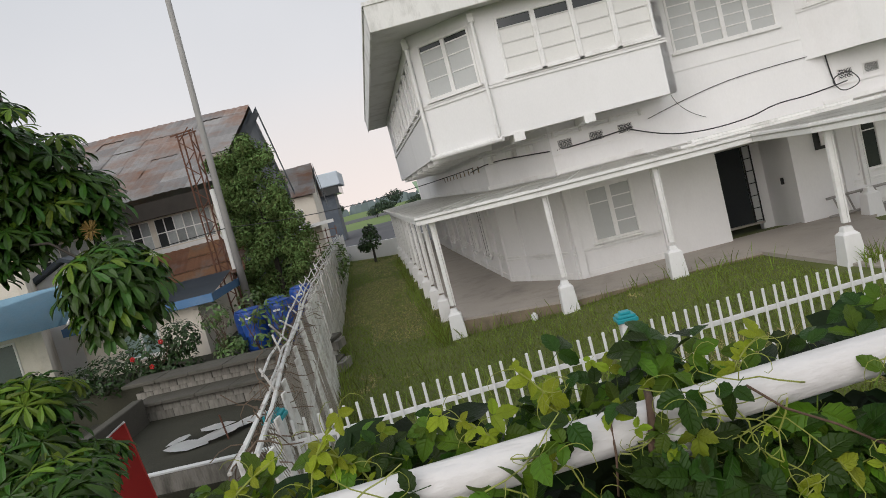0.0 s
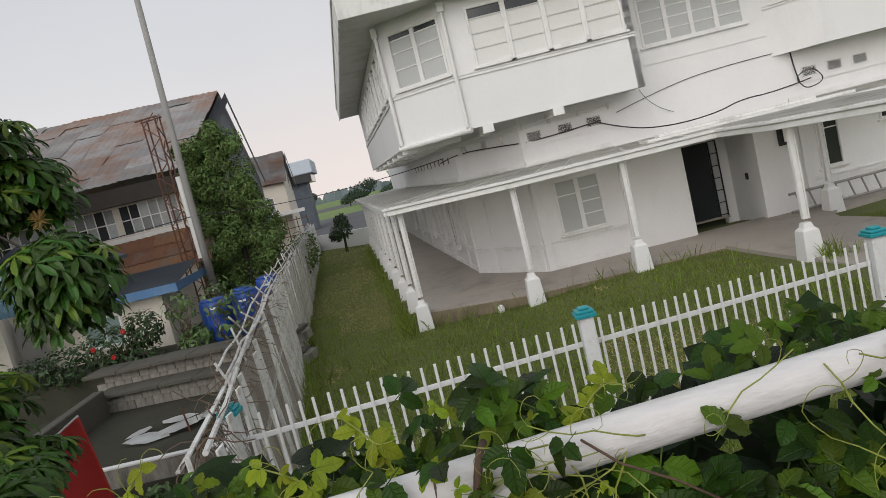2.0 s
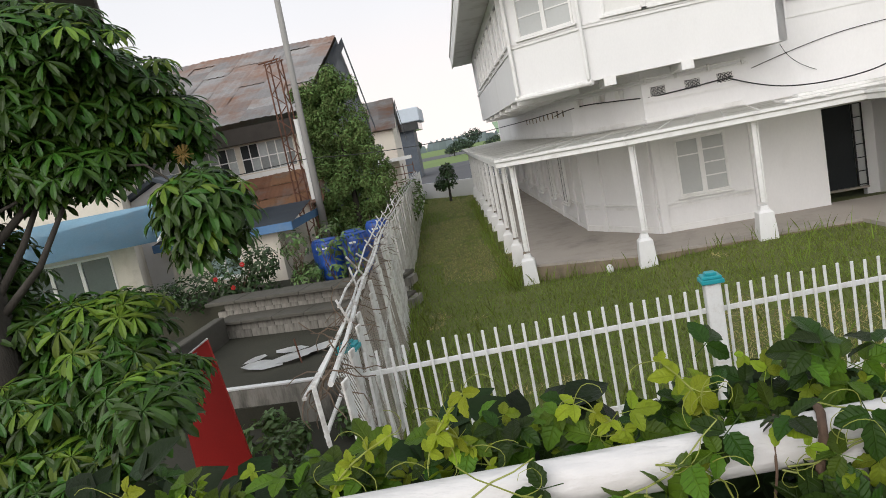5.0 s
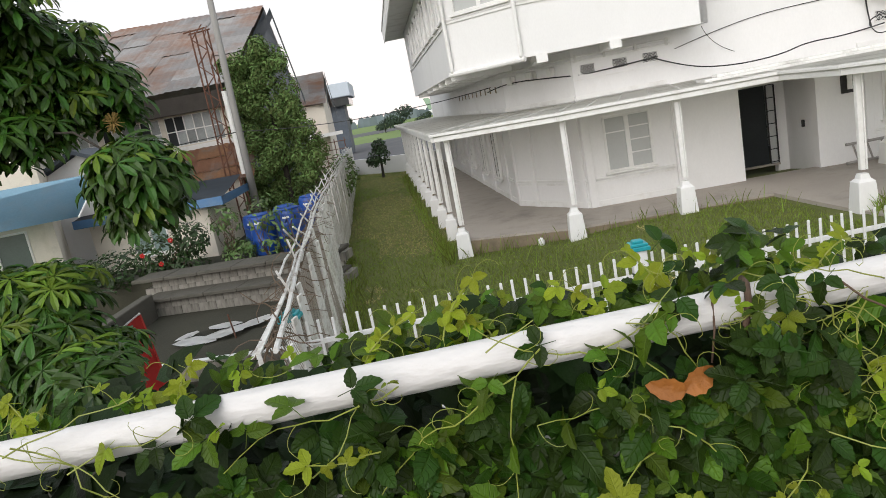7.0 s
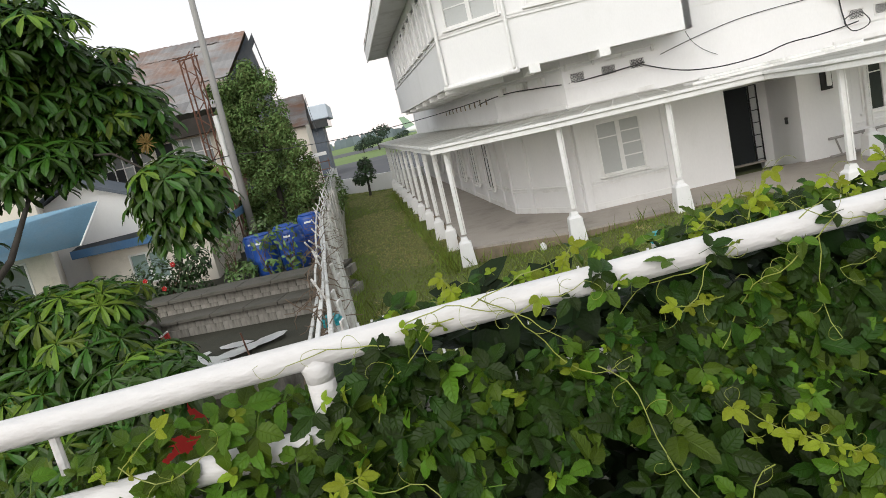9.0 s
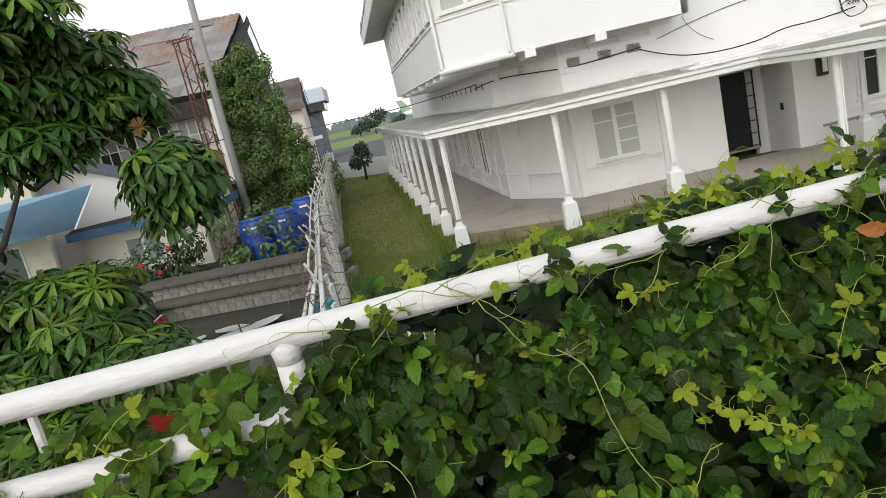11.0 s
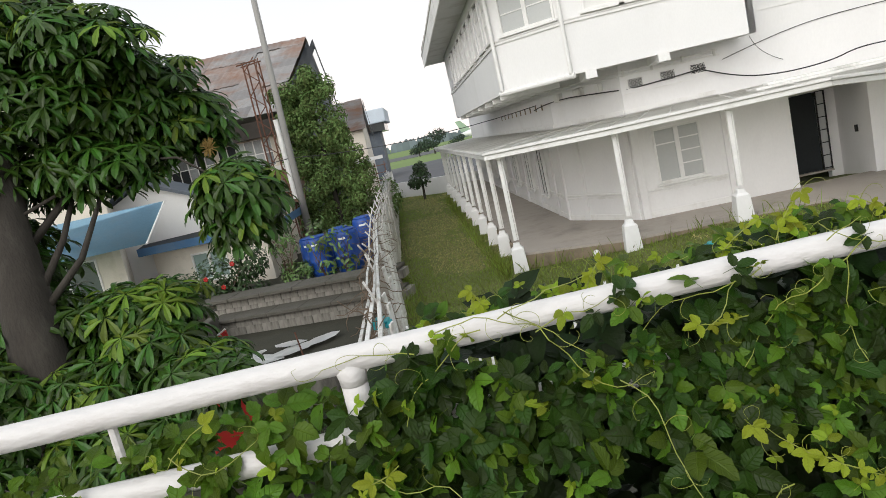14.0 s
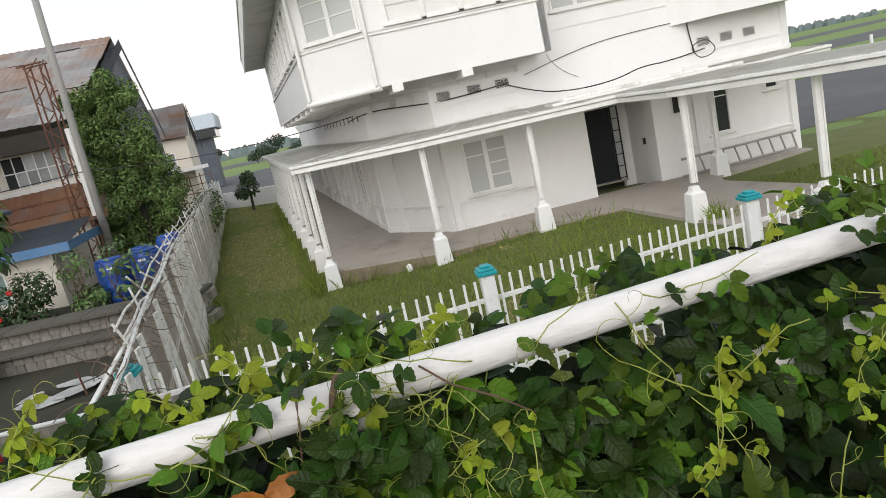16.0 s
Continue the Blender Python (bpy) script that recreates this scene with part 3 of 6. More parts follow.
for x in (-0.2, 1.35):
    bm = bmesh.new()
    prism(bm, [(0.86, UB - 0.16), (0.86, UB + 0.03), (2.05, UB + 0.03), (2.05, UB - 0.16), (1.2, UB - 0.10), (1.05, UB - 0.16)], x, x + 0.24)
    bmesh.ops.transform(bm, matrix=Matrix(((0, 0, 1, 0), (1, 0, 0, 0), (0, 1, 0, 0), (0, 0, 0, 1))), verts=bm.verts)
    bmesh.ops.recalc_face_normals(bm, faces=bm.faces)
    part("bracket", bm, TRIM, house)
# roof: soffit, fascia, low deck
E0, E1, E2 = (-2.56, 0.35), (11.0, 0.35), side_point(-2.56, 0.35, 19.0)
E3 = (10.0, 19.0)
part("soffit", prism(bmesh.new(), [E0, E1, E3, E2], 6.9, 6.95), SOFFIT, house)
for a, b in ((E0, E1), (E2, E0)):
    m, ln = along(a, b)
    bm = box(bmesh.new(), (-0.04, -0.04, 6.84), (ln + 0.04, 0.0, 7.42), m, 0.008)
    box(bm, (-0.06, -0.07, 7.38), (ln + 0.06, 0.0, 7.46), m)
    part("fascia", bm, FASCIA, house, "mould-stained white fascia board")
part("roof", prism(bmesh.new(), [E0, E1, E3, E2], 7.0, lambda x, y: 7.36 + 0.02 * y), ROOF_IRON, house)


# pierced vents below the upper floor
def vent(x, y, z):
    ob = new("vent")
    ob.parent = house
    bm = bmesh.new()
    for lo, hi in (((x - 0.19, y - 0.02, z - 0.13), (x - 0.16, y - 0.002, z + 0.13)), ((x + 0.16, y - 0.02, z - 0.13), (x + 0.19, y - 0.002, z + 0.13)),
                   ((x - 0.16, y - 0.02, z + 0.1), (x + 0.16, y - 0.002, z + 0.13)), ((x - 0.16, y - 0.02, z - 0.13), (x + 0.16, y - 0.002, z - 0.1))):
        box(bm, lo, hi)
    part("frame", bm, TRIM, ob)
    # Flat black plate stands for the darkness inside the vent openings.
    part("opening_dark", boxed((x - 0.16, y - 0.008, z - 0.1), (x + 0.16, y - 0.003, z + 0.1)), BLACK, ob)
    bm = bmesh.new()
    for k in range(4):
        for j in range(3):
            cx, cz = x - 0.12 + 0.08 * k, z - 0.066 + 0.066 * j
            tube(bm, [(cx + 0.03 * math.cos(a), y - 0.014, cz + 0.026 * math.sin(a)) for a in np.linspace(0, 5.2, 7) + k + j], 0.008, 4)
    part("tracery", bm, TRIM, ob)


for x in (1.02, 1.76, 2.44):
    vent(x, 2.05, 3.68)
for x in (7.55, 8.15, 8.75):
    vent(x, 2.05, 3.62)
for z in (3.45, 3.86):
    part("moulding", boxed((0.72, 2.02, z), (2.95, 2.048, z + 0.03)), TRIM, house)
part("moulding", boxed((6.95, 2.02, 3.38), (9.75, 2.048, 3.41)), TRIM, house)
part("moulding", boxed((3.42, 2.03, 4.62), (6.7, 2.048, 4.65)), TRIM, house)

# meter box beside the entrance
meter = empty("meter_box", "dark recessed meter box with a white cylinder on the white wall", "meter box")
part("casing", boxed((6.55, 1.97, 2.08), (6.80, 2.046, 2.62), None, 0.006), BLACK, meter)
part("cylinder", tube(bmesh.new(), [(6.70, 1.93, 2.16), (6.70, 1.93, 2.5)], 0.055, 12), TRIM, meter, "white cylinder")

# ---- veranda: slab, posts, canopy ----
slab_plan = [side_point(-2.24, 0.92, 27.0), (-2.24, 0.92), (0.03, 0.14), (2.4, 0.14), (4.1, 0.12), (4.35, -2.2), (5.0, -6.6), (8.0, -6.3), (7.1, -1.82), (6.66, 0.31), (6.9, 1.0), (9.8, 1.6), (9.8, 2.3), (0.9, 2.3), (-0.6, 4.3), side_point(-0.6, 4.3, 27.0)]
slab = part("floor", prism(bmesh.new(), slab_plan[::-1], -0.3, SLAB), CONCRETE)
tagged(slab, "grey concrete veranda floor and entrance walk", "floor", kind="structure")
bm = bmesh.new()
for a, b in (((-2.27, 0.90), (0.03, 0.11)), ((0.03, 0.11), (2.4, 0.11)), ((2.4, 0.11), (4.08, 0.10)), (side_point(-2.27, 0.9, 27.0), (-2.27, 0.90))):
    m, ln = along(a, b)
    box(bm, (0, -0.03, -0.35), (ln, 0.03, SLAB - 0.05), m)
kerb = part("trim", bm, KERB)
tagged(kerb, "dirty crumbling concrete kerb face of the veranda", "kerb", kind="structure")

POSTS = [(-2.40, 0.81, 2.75), (0.0, 0.0, 2.75), (2.3, 0.0, 2.75), (4.5, -2.4, 2.8), (5.35, -4.75, 2.82), (7.07, 1.2, 2.7)]
SIDE_Y = [3.2, 5.7, 8.2, 10.8, 13.4, 16.0, 18.8, 21.6, 24.4, 27.0]
POSTS += [(*side_point(-2.40, 0.81, y), 2.75) for y in SIDE_Y]


def veranda_post(x, y, top):
    g = lawn_z(x, y)
    ob = empty("veranda_post", "white square post on a tapered pedestal carrying the canopy", "post", "veranda posts", at=(x, y, g))
    bm = bmesh.new()
    rows = [(0.175, -0.1), (0.17, 0.04), (0.145, 0.48), (0.14, 0.53), (0.09, 0.58), (0.07, 0.66)]
    rings = [[bm.verts.new((sx * r, sy * r, z)) for sx, sy in ((-1, -1), (1, -1), (1, 1), (-1, 1))] for r, z in rows]
    for a, b in zip(rings, rings[1:]):
        for k in range(4):
            bm.faces.new((a[k], a[(k + 1) % 4], b[(k + 1) % 4], b[k]))
    bm.faces.new(rings[0][::-1])
    bm.faces.new(rings[-1])
    bmesh.ops.bevel(bm, geom=[e for e in bm.edges if abs(e.verts[0].co.z - e.verts[1].co.z) > 0.03], offset=0.012, segments=1, affect="EDGES")
    part("pedestal", bm, WHITE, ob)
    part("shaft", boxed((-0.043, -0.043, 0.72), (0.043, 0.043, top - g), None, 0.008), TRIM, ob)
    part("pipe", tube(bmesh.new(), [(0.066, -0.03, 0.72), (0.066, -0.03, top - g)], 0.016, 8), TRIM, ob)
    part("capital", boxed((-0.06, -0.06, top - g - 0.05), (0.06, 0.06, top - g), None, 0.01), TRIM, ob)


for p in POSTS:
    veranda_post(*p)

canopy = empty("canopy", "white sheet-roofed veranda canopy with beam edge round the house", "canopy")
edge = [side_point(-2.68, 0.62, 28.0), (-2.68, 0.62), (-0.12, -0.26), (2.35, -0.28), (4.2, -0.3), (4.25, -2.4), (5.15, -5.0), (5.7, -6.4), (8.0, -6.2), (7.3, -2.0), (7.1, 0.4), (9.9, 0.8)]
for a, b in zip(edge, edge[1:]):
    m, ln = along(a, b)
    part("edge_beam", box(bmesh.new(), (-0.03, 0.0, 2.745), (ln + 0.03, 0.05, 2.838), m, 0.006), TRIM, canopy)
    part("joint_strip", box(bmesh.new(), (-0.02, 0.006, 2.838), (ln + 0.02, 0.045, 2.862), m), SOFFIT, canopy, "grey joint strip under the roof edge")
    part("edge_board", box(bmesh.new(), (-0.03, -0.045, 2.862), (ln + 0.03, 0.05, 2.915), m, 0.006), TRIM, canopy)
roofs = [([side_point(-2.72, 0.6, 28.0), (-2.72, 0.6), (-0.7, 4.25), side_point(-0.7, 4.25, 28.0)], 2.90, 2.965),
         ([(-2.72, 0.6), (-0.12, -0.30), (0.75, 2.06), (-0.72, 4.22)], 2.90, 2.965), ([(-0.12, -0.30), (4.2, -0.34), (4.3, 2.06), (0.75, 2.06)], 2.90, 2.965),
         ([(4.2, -0.34), (7.1, 0.38), (9.9, 0.78), (9.9, 2.06), (4.3, 2.06)], 2.90, 2.97)]
for plan, z0, z1 in roofs:
    bm = bmesh.new()
    n = len(plan)
    hs = [z0 if k < (2 if n == 4 else 3) else z1 for k in range(n)]
    lo = [bm.verts.new((*p, h)) for p, h in zip(plan, hs)]
    hi = [bm.verts.new((*p, h + 0.03)) for p, h in zip(plan, hs)]
    bm.faces.new(lo[::-1])
    bm.faces.new(hi)
    for k in range(n):
        bm.faces.new((lo[k], lo[(k + 1) % n], hi[(k + 1) % n], hi[k]))
    part("roof_sheet", bm, THIN_SHEET, canopy)
for a, b, n in (((-0.12, -0.28), (4.2, -0.32), 7), ((-2.70, 0.62), (-0.12, -0.28), 4)):
    for k in range(n + 1):
        p = Vector((*a, 0)).lerp(Vector((*b, 0)), k / n)
        q = Vector((0.75, 2.04, 0)).lerp(Vector((4.3, 2.04, 0)), k / n) if n == 7 else Vector((-0.72, 4.2, 0)).lerp(Vector((0.75, 2.04, 0)), k / n)
        part("batten", tube(bmesh.new(), [(p.x, p.y, 2.935), (q.x, q.y, 3.0)], 0.012, 5), FASCIA, canopy)
walk_roof = [(4.2, -0.36), (4.22, -2.4), (5.12, -5.0), (5.7, -6.45), (8.05, -6.25), (7.35, -2.0), (7.12, 0.36)]
part("roof_sheet", prism(bmesh.new(), walk_roof, 2.905, 2.93), THIN_SHEET, canopy)
# raised gutter box over the entrance
bm = bmesh.new()
m, ln = along((3.0, 0.25), (7.6, 0.55))
box(bm, (0, 0, 2.93), (ln, 0.5, 3.0), m, 0.01)
box(bm, (0.3, 0.12, 3.0), (ln - 0.8, 0.4, 3.06), m, 0.01)
part("gutter_box", bm, FASCIA, canopy, "peeling white gutter box")

# cables on the facade
cables = [([(2.55, 2.0, 3.62), (3.2, 1.9, 3.3), (3.9, 1.2, 3.16), (4.8, 0.9, 3.2), (5.4, 1.0, 3.36), (6.2, 1.0, 3.34), (7.2, 1.4, 3.45)], 0.014),
          ([(3.0, 2.03, 3.75), (4.2, 2.03, 4.05), (5.6, 2.03, 4.2), (7.15, 2.03, 4.2)], 0.008), ([(3.42, 1.4, 4.1), (3.75, 1.95, 3.7), (4.3, 2.03, 3.45)], 0.006),
          ([(7.15, 2.0, 4.75), (7.15, 2.0, 3.9), (7.25, 1.95, 3.4)], 0.016),
          ([(-1.2, 5.0, 3.6), (-0.8, 3.9, 3.75), (0.4, 2.2, 3.62), (1.0, 1.98, 3.55), (2.6, 1.98, 3.66)], 0.014),
          ([(7.35 + 0.28 * math.cos(a), 1.7 + 0.06 * math.sin(3 * a), 3.45 + 0.2 * math.sin(a)) for a in np.linspace(0, 11, 28)], 0.012)]
for pts, r in cables:
    c = bpy.data.curves.new("cable", "CURVE")
    c.dimensions, c.bevel_depth, c.bevel_resolution = "3D", r, 2
    sp = c.splines.new("NURBS")
    sp.points.add(len(pts) - 1)
    for q, p in zip(sp.points, pts):
        q.co = (*p, 1)
    sp.use_endpoint_u, sp.order_u = True, 3
    c.materials.append(BLACK)
    tagged(new("cable", c), "black cable fixed along the white house wall", "cable", "facade cables")

ladder = empty("ladder", "grey ladder lying on its edge against the white wall", "ladder")
for z in (0.98, 0.56):
    part("rail", tube(bmesh.new(), [(6.35, 1.60, z), (9.5, 1.75, z + 0.02)], 0.032, 8), STEEL, ladder)
for k in range(10):
    x = 6.5 + 0.32 * k
    part("rung", tube(bmesh.new(), [(x, 1.6 + 0.05 * k / 3, 0.98), (x + 0.12, 1.6 + 0.05 * k / 3, 0.56)], 0.022, 8), STEEL, ladder)

stone = bmesh.new()
bmesh.ops.create_icosphere(stone, subdivisions=2, radius=0.1, matrix=Matrix.Translation((-0.75, 0.22, lawn_z(-0.75, 0.2) + 0.06)) @ Matrix.Diagonal((0.8, 0.8, 1.1, 1)))
tagged(part("stone", stone, TRIM, smooth=True), "small whitewashed stone on the lawn at the kerb", "stone")

# ---- picket fence in front of the lawn ----
def fence_y(x):
    return -7.46 + 0.12 * x


picket_fence = empty("picket_fence", "white steel picket fence between posts with teal caps", "fence")


def fence_post(x, y, top):
    z = lawn_z(x, y)
    ob = new("post")
    ob.parent = picket_fence
    part("shaft", boxed((x - 0.07, y - 0.07, z - 0.15), (x + 0.07, y + 0.07, top - 0.07), None, 0.01), FENCE_WHITE, ob)
    bm = box(bmesh.new(), (x - 0.10, y - 0.10, top - 0.07), (x + 0.10, y + 0.10, top - 0.03), None, 0.006)
    box(bm, (x - 0.085, y - 0.085, top - 0.03), (x + 0.085, y + 0.085, top), None, 0.008)
    box(bm, (x - 0.05, y - 0.05, top), (x + 0.05, y + 0.05, top + 0.025), None, 0.006)
    part("cap", bm, TEAL, ob, "teal painted stepped cap")


fence_posts = (-3.78, -0.41, 2.66, 5.85)
for x in fence_posts:
    fence_post(x, fence_y(x), 1.84)
picket = bpy.data.meshes.new("picket")
bm = box(bmesh.new(), (-0.014, -0.007, 0), (0.014, 0.007, 1.16), None, 0.004)
bm.to_mesh(picket)
bm.free()
picket.materials.append(FENCE_WHITE)
turn_f = math.atan(0.12)
for a, b in zip(fence_posts, fence_posts[1:]):
    n = 27
    for k in range(1, n):
        x = a + (b - a) * k / n
        lean = random.uniform(-0.012, 0.012)
        shared("picket", picket, pose(x, fence_y(x), 0.56 + random.uniform(-0.008, 0.008), random.uniform(-0.6, 0.6), math.degrees(lean), math.degrees(turn_f)), picket_fence)
    for z in (1.50, 0.72):
        m, ln = along((a + 0.07, fence_y(a) + 0.012), (b - 0.07, fence_y(b) + 0.012))
        part("rail", box(bmesh.new(), (0, 0, z - 0.025), (ln, 0.02, z + 0.025), m, 0.004), FENCE_WHITE, picket_fence)

# ---- tall side fence along the drain ----
side_fence = empty("side_fence", "tall leaning fence of peeling white slats and wire mesh", "fence")
slat = bpy.data.meshes.new("slat")
bm = box(bmesh.new(), (-0.045, -0.012, 0), (0.045, 0.012, 2.02), None, 0.004)
bm.to_mesh(slat)
bm.free()
slat.materials.append(WORN_WHITE)
y = -9.1
while y < 32.5:
    near = y < -2.0
    shared("slat", slat, pose(fence_x(y) + (0.3 * (1 - (y + 8) / 9) if y < 1 else 0) + random.uniform(-0.02, 0.02), y, -0.05, random.uniform(-2, 2), -5 + random.uniform(-3, 3), 80), side_fence)
    y += random.uniform(0.62, 0.85) if near else random.uniform(0.15, 0.22) * (1 + max(y, 0) * 0.02)
for z, dx in ((1.95, -0.17), (1.1, -0.10)):
    part("rail", tube(bmesh.new(), [(fence_x(y) + (0.3 * (1 - (y + 8) / 9) if y < 1 else 0) + dx, y, z + random.uniform(-0.05, 0.05)) for y in np.arange(-9.2, 33, 1.3)], 0.024, 6), WORN_WHITE, side_fence)
for k, y in enumerate(np.arange(-7.4, 31, 1.25)):
    x = fence_x(y) + (0.3 * (1 - (y + 8) / 9) if y < 1 else 0) - 0.17
    part("arm", tube(bmesh.new(), [(x, y, 1.85), (x - 0.14, y + random.uniform(-0.35, 0.35), 2.2 + random.uniform(-0.1, 0.08))], 0.014, 6), WORN_WHITE, side_fence)
for j in range(2):
    part("top_wire", tube(bmesh.new(), [(fence_x(y) + (0.3 * (1 - (y + 8) / 9) if y < 1 else 0) - 0.2 - 0.06 * j, y, 2.0 + 0.1 * j + random.uniform(-0.04, 0.04)) for y in np.arange(-7.5, 31, 0.8)], 0.014, 5), WORN_WHITE, side_fence)
# wire mesh on the near stretch
v, f = [], []
for k in range(-30, 150):
    for s in (1, -1):
        pts = []
        for z in (0.0, 1.9):
            yy = -8.0 + 0.075 * k + s * (z - 0.95) * 0.8
            pts.append((yy, z))
        (ya, za), (yb, zb) = pts
        if min(ya, yb) < -9.2 or max(ya, yb) > 2.5:
            continue
        i = len(v)
        xa, xb = [fence_x(q) + (0.3 * (1 - (q + 8) / 9) if q < 1 else 0) - 0.09 * zz + 0.02 for q, zz in ((ya, za), (yb, zb))]
        v += [(xa, ya - 0.009, za), (xa, ya + 0.009, za), (xb, yb + 0.009, zb), (xb, yb - 0.009, zb)]
        f.append((i, i + 1, i + 2, i + 3))
stuff_mesh("wire_mesh", v, f, [MESHWIRE], side_fence)
# worn boards along the top and at the near end
for a, b, r in (((-3.66, -9.2, 1.9), (-4.22, -5.6, 1.93), 0.034), ((-4.2, -5.7, 1.9), (-5.14, -1.0, 1.93), 0.03), ((-3.80, -9.1, 1.78), (-4.3, -5.9, 1.72), 0.03),
                ((-3.66, -9.2, 1.9), (-3.62, -9.25, 1.45), 0.03), ((-3.86, -7.84, 1.52), (-3.74, -9.0, 1.42), 0.028), ((-3.60, -9.2, 0.4), (-3.64, -9.2, 1.45), 0.03)):
    d = Vector(b) - Vector(a)
    bm = box(bmesh.new(), (-r * 0.6, -0.012, 0), (r * 0.6, 0.012, d.length), None, 0.004)
    bmesh.ops.transform(bm, matrix=Matrix.Translation(a) @ d.to_track_quat("Z", "Y").to_matrix().to_4x4(), verts=bm.verts)
    part("board", bm, WORN_WHITE, side_fence)
# dry creeper on its top
bm = bmesh.new()
for k in range(210):
    y = random.uniform(-9.1, 1.5) if k < 170 else random.uniform(3, 12)
    p = Vector((fence_x(y) + (0.3 * (1 - (y + 8) / 9) if y < 1 else 0) - 0.25, y, 1.9))
    pts = [p]
    d = Vector((random.uniform(-0.5, 0.5), random.uniform(-1, 1), random.uniform(-0.8, 0.5)))
    for _ in range(5):
        d = (d + Vector((random.uniform(-0.7, 0.7), random.uniform(-0.7, 0.7), random.uniform(-0.8, 0.5)))).normalized()
        pts.append(pts[-1] + d * 0.1)
    tube(bm, pts, 0.008, 4, 0.004)
ob = part("dry_creeper", bm, material("dry_brown_creeper", (0.16, 0.115, 0.08), 0.9, 0.3, 8, 60, 0.2), side_fence)
ob["kind"] = "stuff"

# white end wall of the garden
m, ln = along((-10.6, 33.0), (-4.2, 26.6))
end_wall = part("wall_end", wall_with_holes(bmesh.new(), m, ln, -0.3, 1.05, 0.2, []), WHITE)
tagged(end_wall, "low white garden wall at the end of the lawn", "wall", kind="structure")

# ---- drain with stepped block walls ----
terrace = part("ground", prism(bmesh.new(), [(-40, 2.2), (-10.6, 2.9), (-5.75, 1.9), (-5.6, 2.6), (-10.5, 34), (-40, 34)], -0.6, 0.52), DIRT)
tagged(terrace, "bare earth yard behind the block wall", "ground", kind="structure")
basin = part("ground", prism(bmesh.new(), [(-12, -3.75), (-4.55, -3.75), (-5.3, 1.7), (-12, 2.4)], -0.6, -0.15), DIRT)
tagged(basin, "dirty floor of the dry drain", "ground", kind="structure")
pit = part("ground", prism(bmesh.new(), [(-12, -8.8), (-4.0, -8.8), (-4.6, -3.75), (-12, -3.75)], -1.1, -0.53), DIRT)
tagged(pit, "dark weedy ground before the low drain wall", "ground", kind="structure")
block_wall = empty("block_wall", "stepped weathered concrete block wall with dark coping", "wall")
for y0, x0, x1, z0, z1, th in ((0.85, -10.2, -5.25, -0.15, 0.22, 0.62), (1.55, -10.5, -5.4, 0.22, 0.62, 0.5)):
    cols, h = 11, 0.2
    L = (x1 - x0) / cols
    blk = bpy.data.meshes.new("block")
    bm = box(bmesh.new(), (0.0015, 0, 0.0015), (L - 0.0015, th, h - 0.0015), None, 0.004)
    bm.to_mesh(blk)
    bm.free()
    blk.materials.append(CANAL)
    r = 0
    z = z0
    while z < z1 - 0.05:
        for k in range(cols):
            x = x0 + L * (k + (0.5 if r % 2 else 0))
            shared("block", blk, pose(x, y0 + (x0 - x) * 0.16 * 0.9 + 0.5 + random.uniform(-0.006, 0.006), z, 0, 0, -8.2), block_wall)
        z += h
        r += 1
for y0, z, x0, x1, d in ((0.80, 0.22, -10.3, -5.2, 0.75), (1.42, 0.62, -10.7, -5.3, 0.8)):
    m, ln = along((x0, y0 + 0.5), (x1, y0 + 0.5 - 0.144 * (x1 - x0)))
    n = 6
    for k in range(n):
        part("coping", box(bmesh.new(), (ln * k / n + 0.004, -0.06, z), (ln * (k + 1) / n - 0.004, d, z + 0.085 + random.uniform(0, 0.012)), m, 0.015), CAP, block_wall)
m, ln = along((-9.6, -3.6), (-9.9, 1.2))
part("side_wall", box(bmesh.new(), (0, 0, -0.3), (ln, 0.25, 0.45), m, 0.02), CAP, block_wall)
near_wall = empty("low_wall", "low rendered drain wall with a whitewashed top edge", "wall")
m, ln = along((-8.6, -3.62), (-4.55, -3.85))
part("body", box(bmesh.new(), (0, 0, -1.0), (ln, 0.16, 0.16), m, 0.01), CANAL, near_wall)
part("top_edge", box(bmesh.new(), (0, -0.01, 0.16), (ln, 0.1, 0.2), m, 0.008), DEBRIS, near_wall, "whitewashed top edge")
for x, y, a, w, d in ((-7.3, -1.2, 20, 0.75, 0.5), (-7.9, -1.5, -15, 0.6, 0.42), (-6.75, -0.9, 40, 0.5, 0.35), (-7.6, -0.7, 5, 0.45, 0.4), (-8.2, -1.1, 60, 0.35, 0.3)):
    bm = bmesh.new()
    vs = [bm.verts.new((w * math.cos(t) * random.uniform(0.6, 1.0), d * math.sin(t) * random.uniform(0.6, 1.0), 0)) for t in np.linspace(0, 2 * math.pi, 8)[:-1]]
    fc = bm.faces.new(vs)
    bmesh.ops.solidify(bm, geom=[fc], thickness=0.03)
    ob = part("board", bm, DEBRIS)
    ob.matrix_world = pose(x, y, -0.1 + random.uniform(0, 0.05), random.uniform(-6, 6), random.uniform(-6, 6), a)
    tagged(ob, "broken white board lying in the dry drain", "board", "broken boards")
stake = part("stake", tube(bmesh.new(), [(-7.0, -1.6, -0.2), (-7.05, -1.6, 0.35)], 0.018, 6), RUST)
tagged(stake, "short rusty stake standing in the drain", "stake")

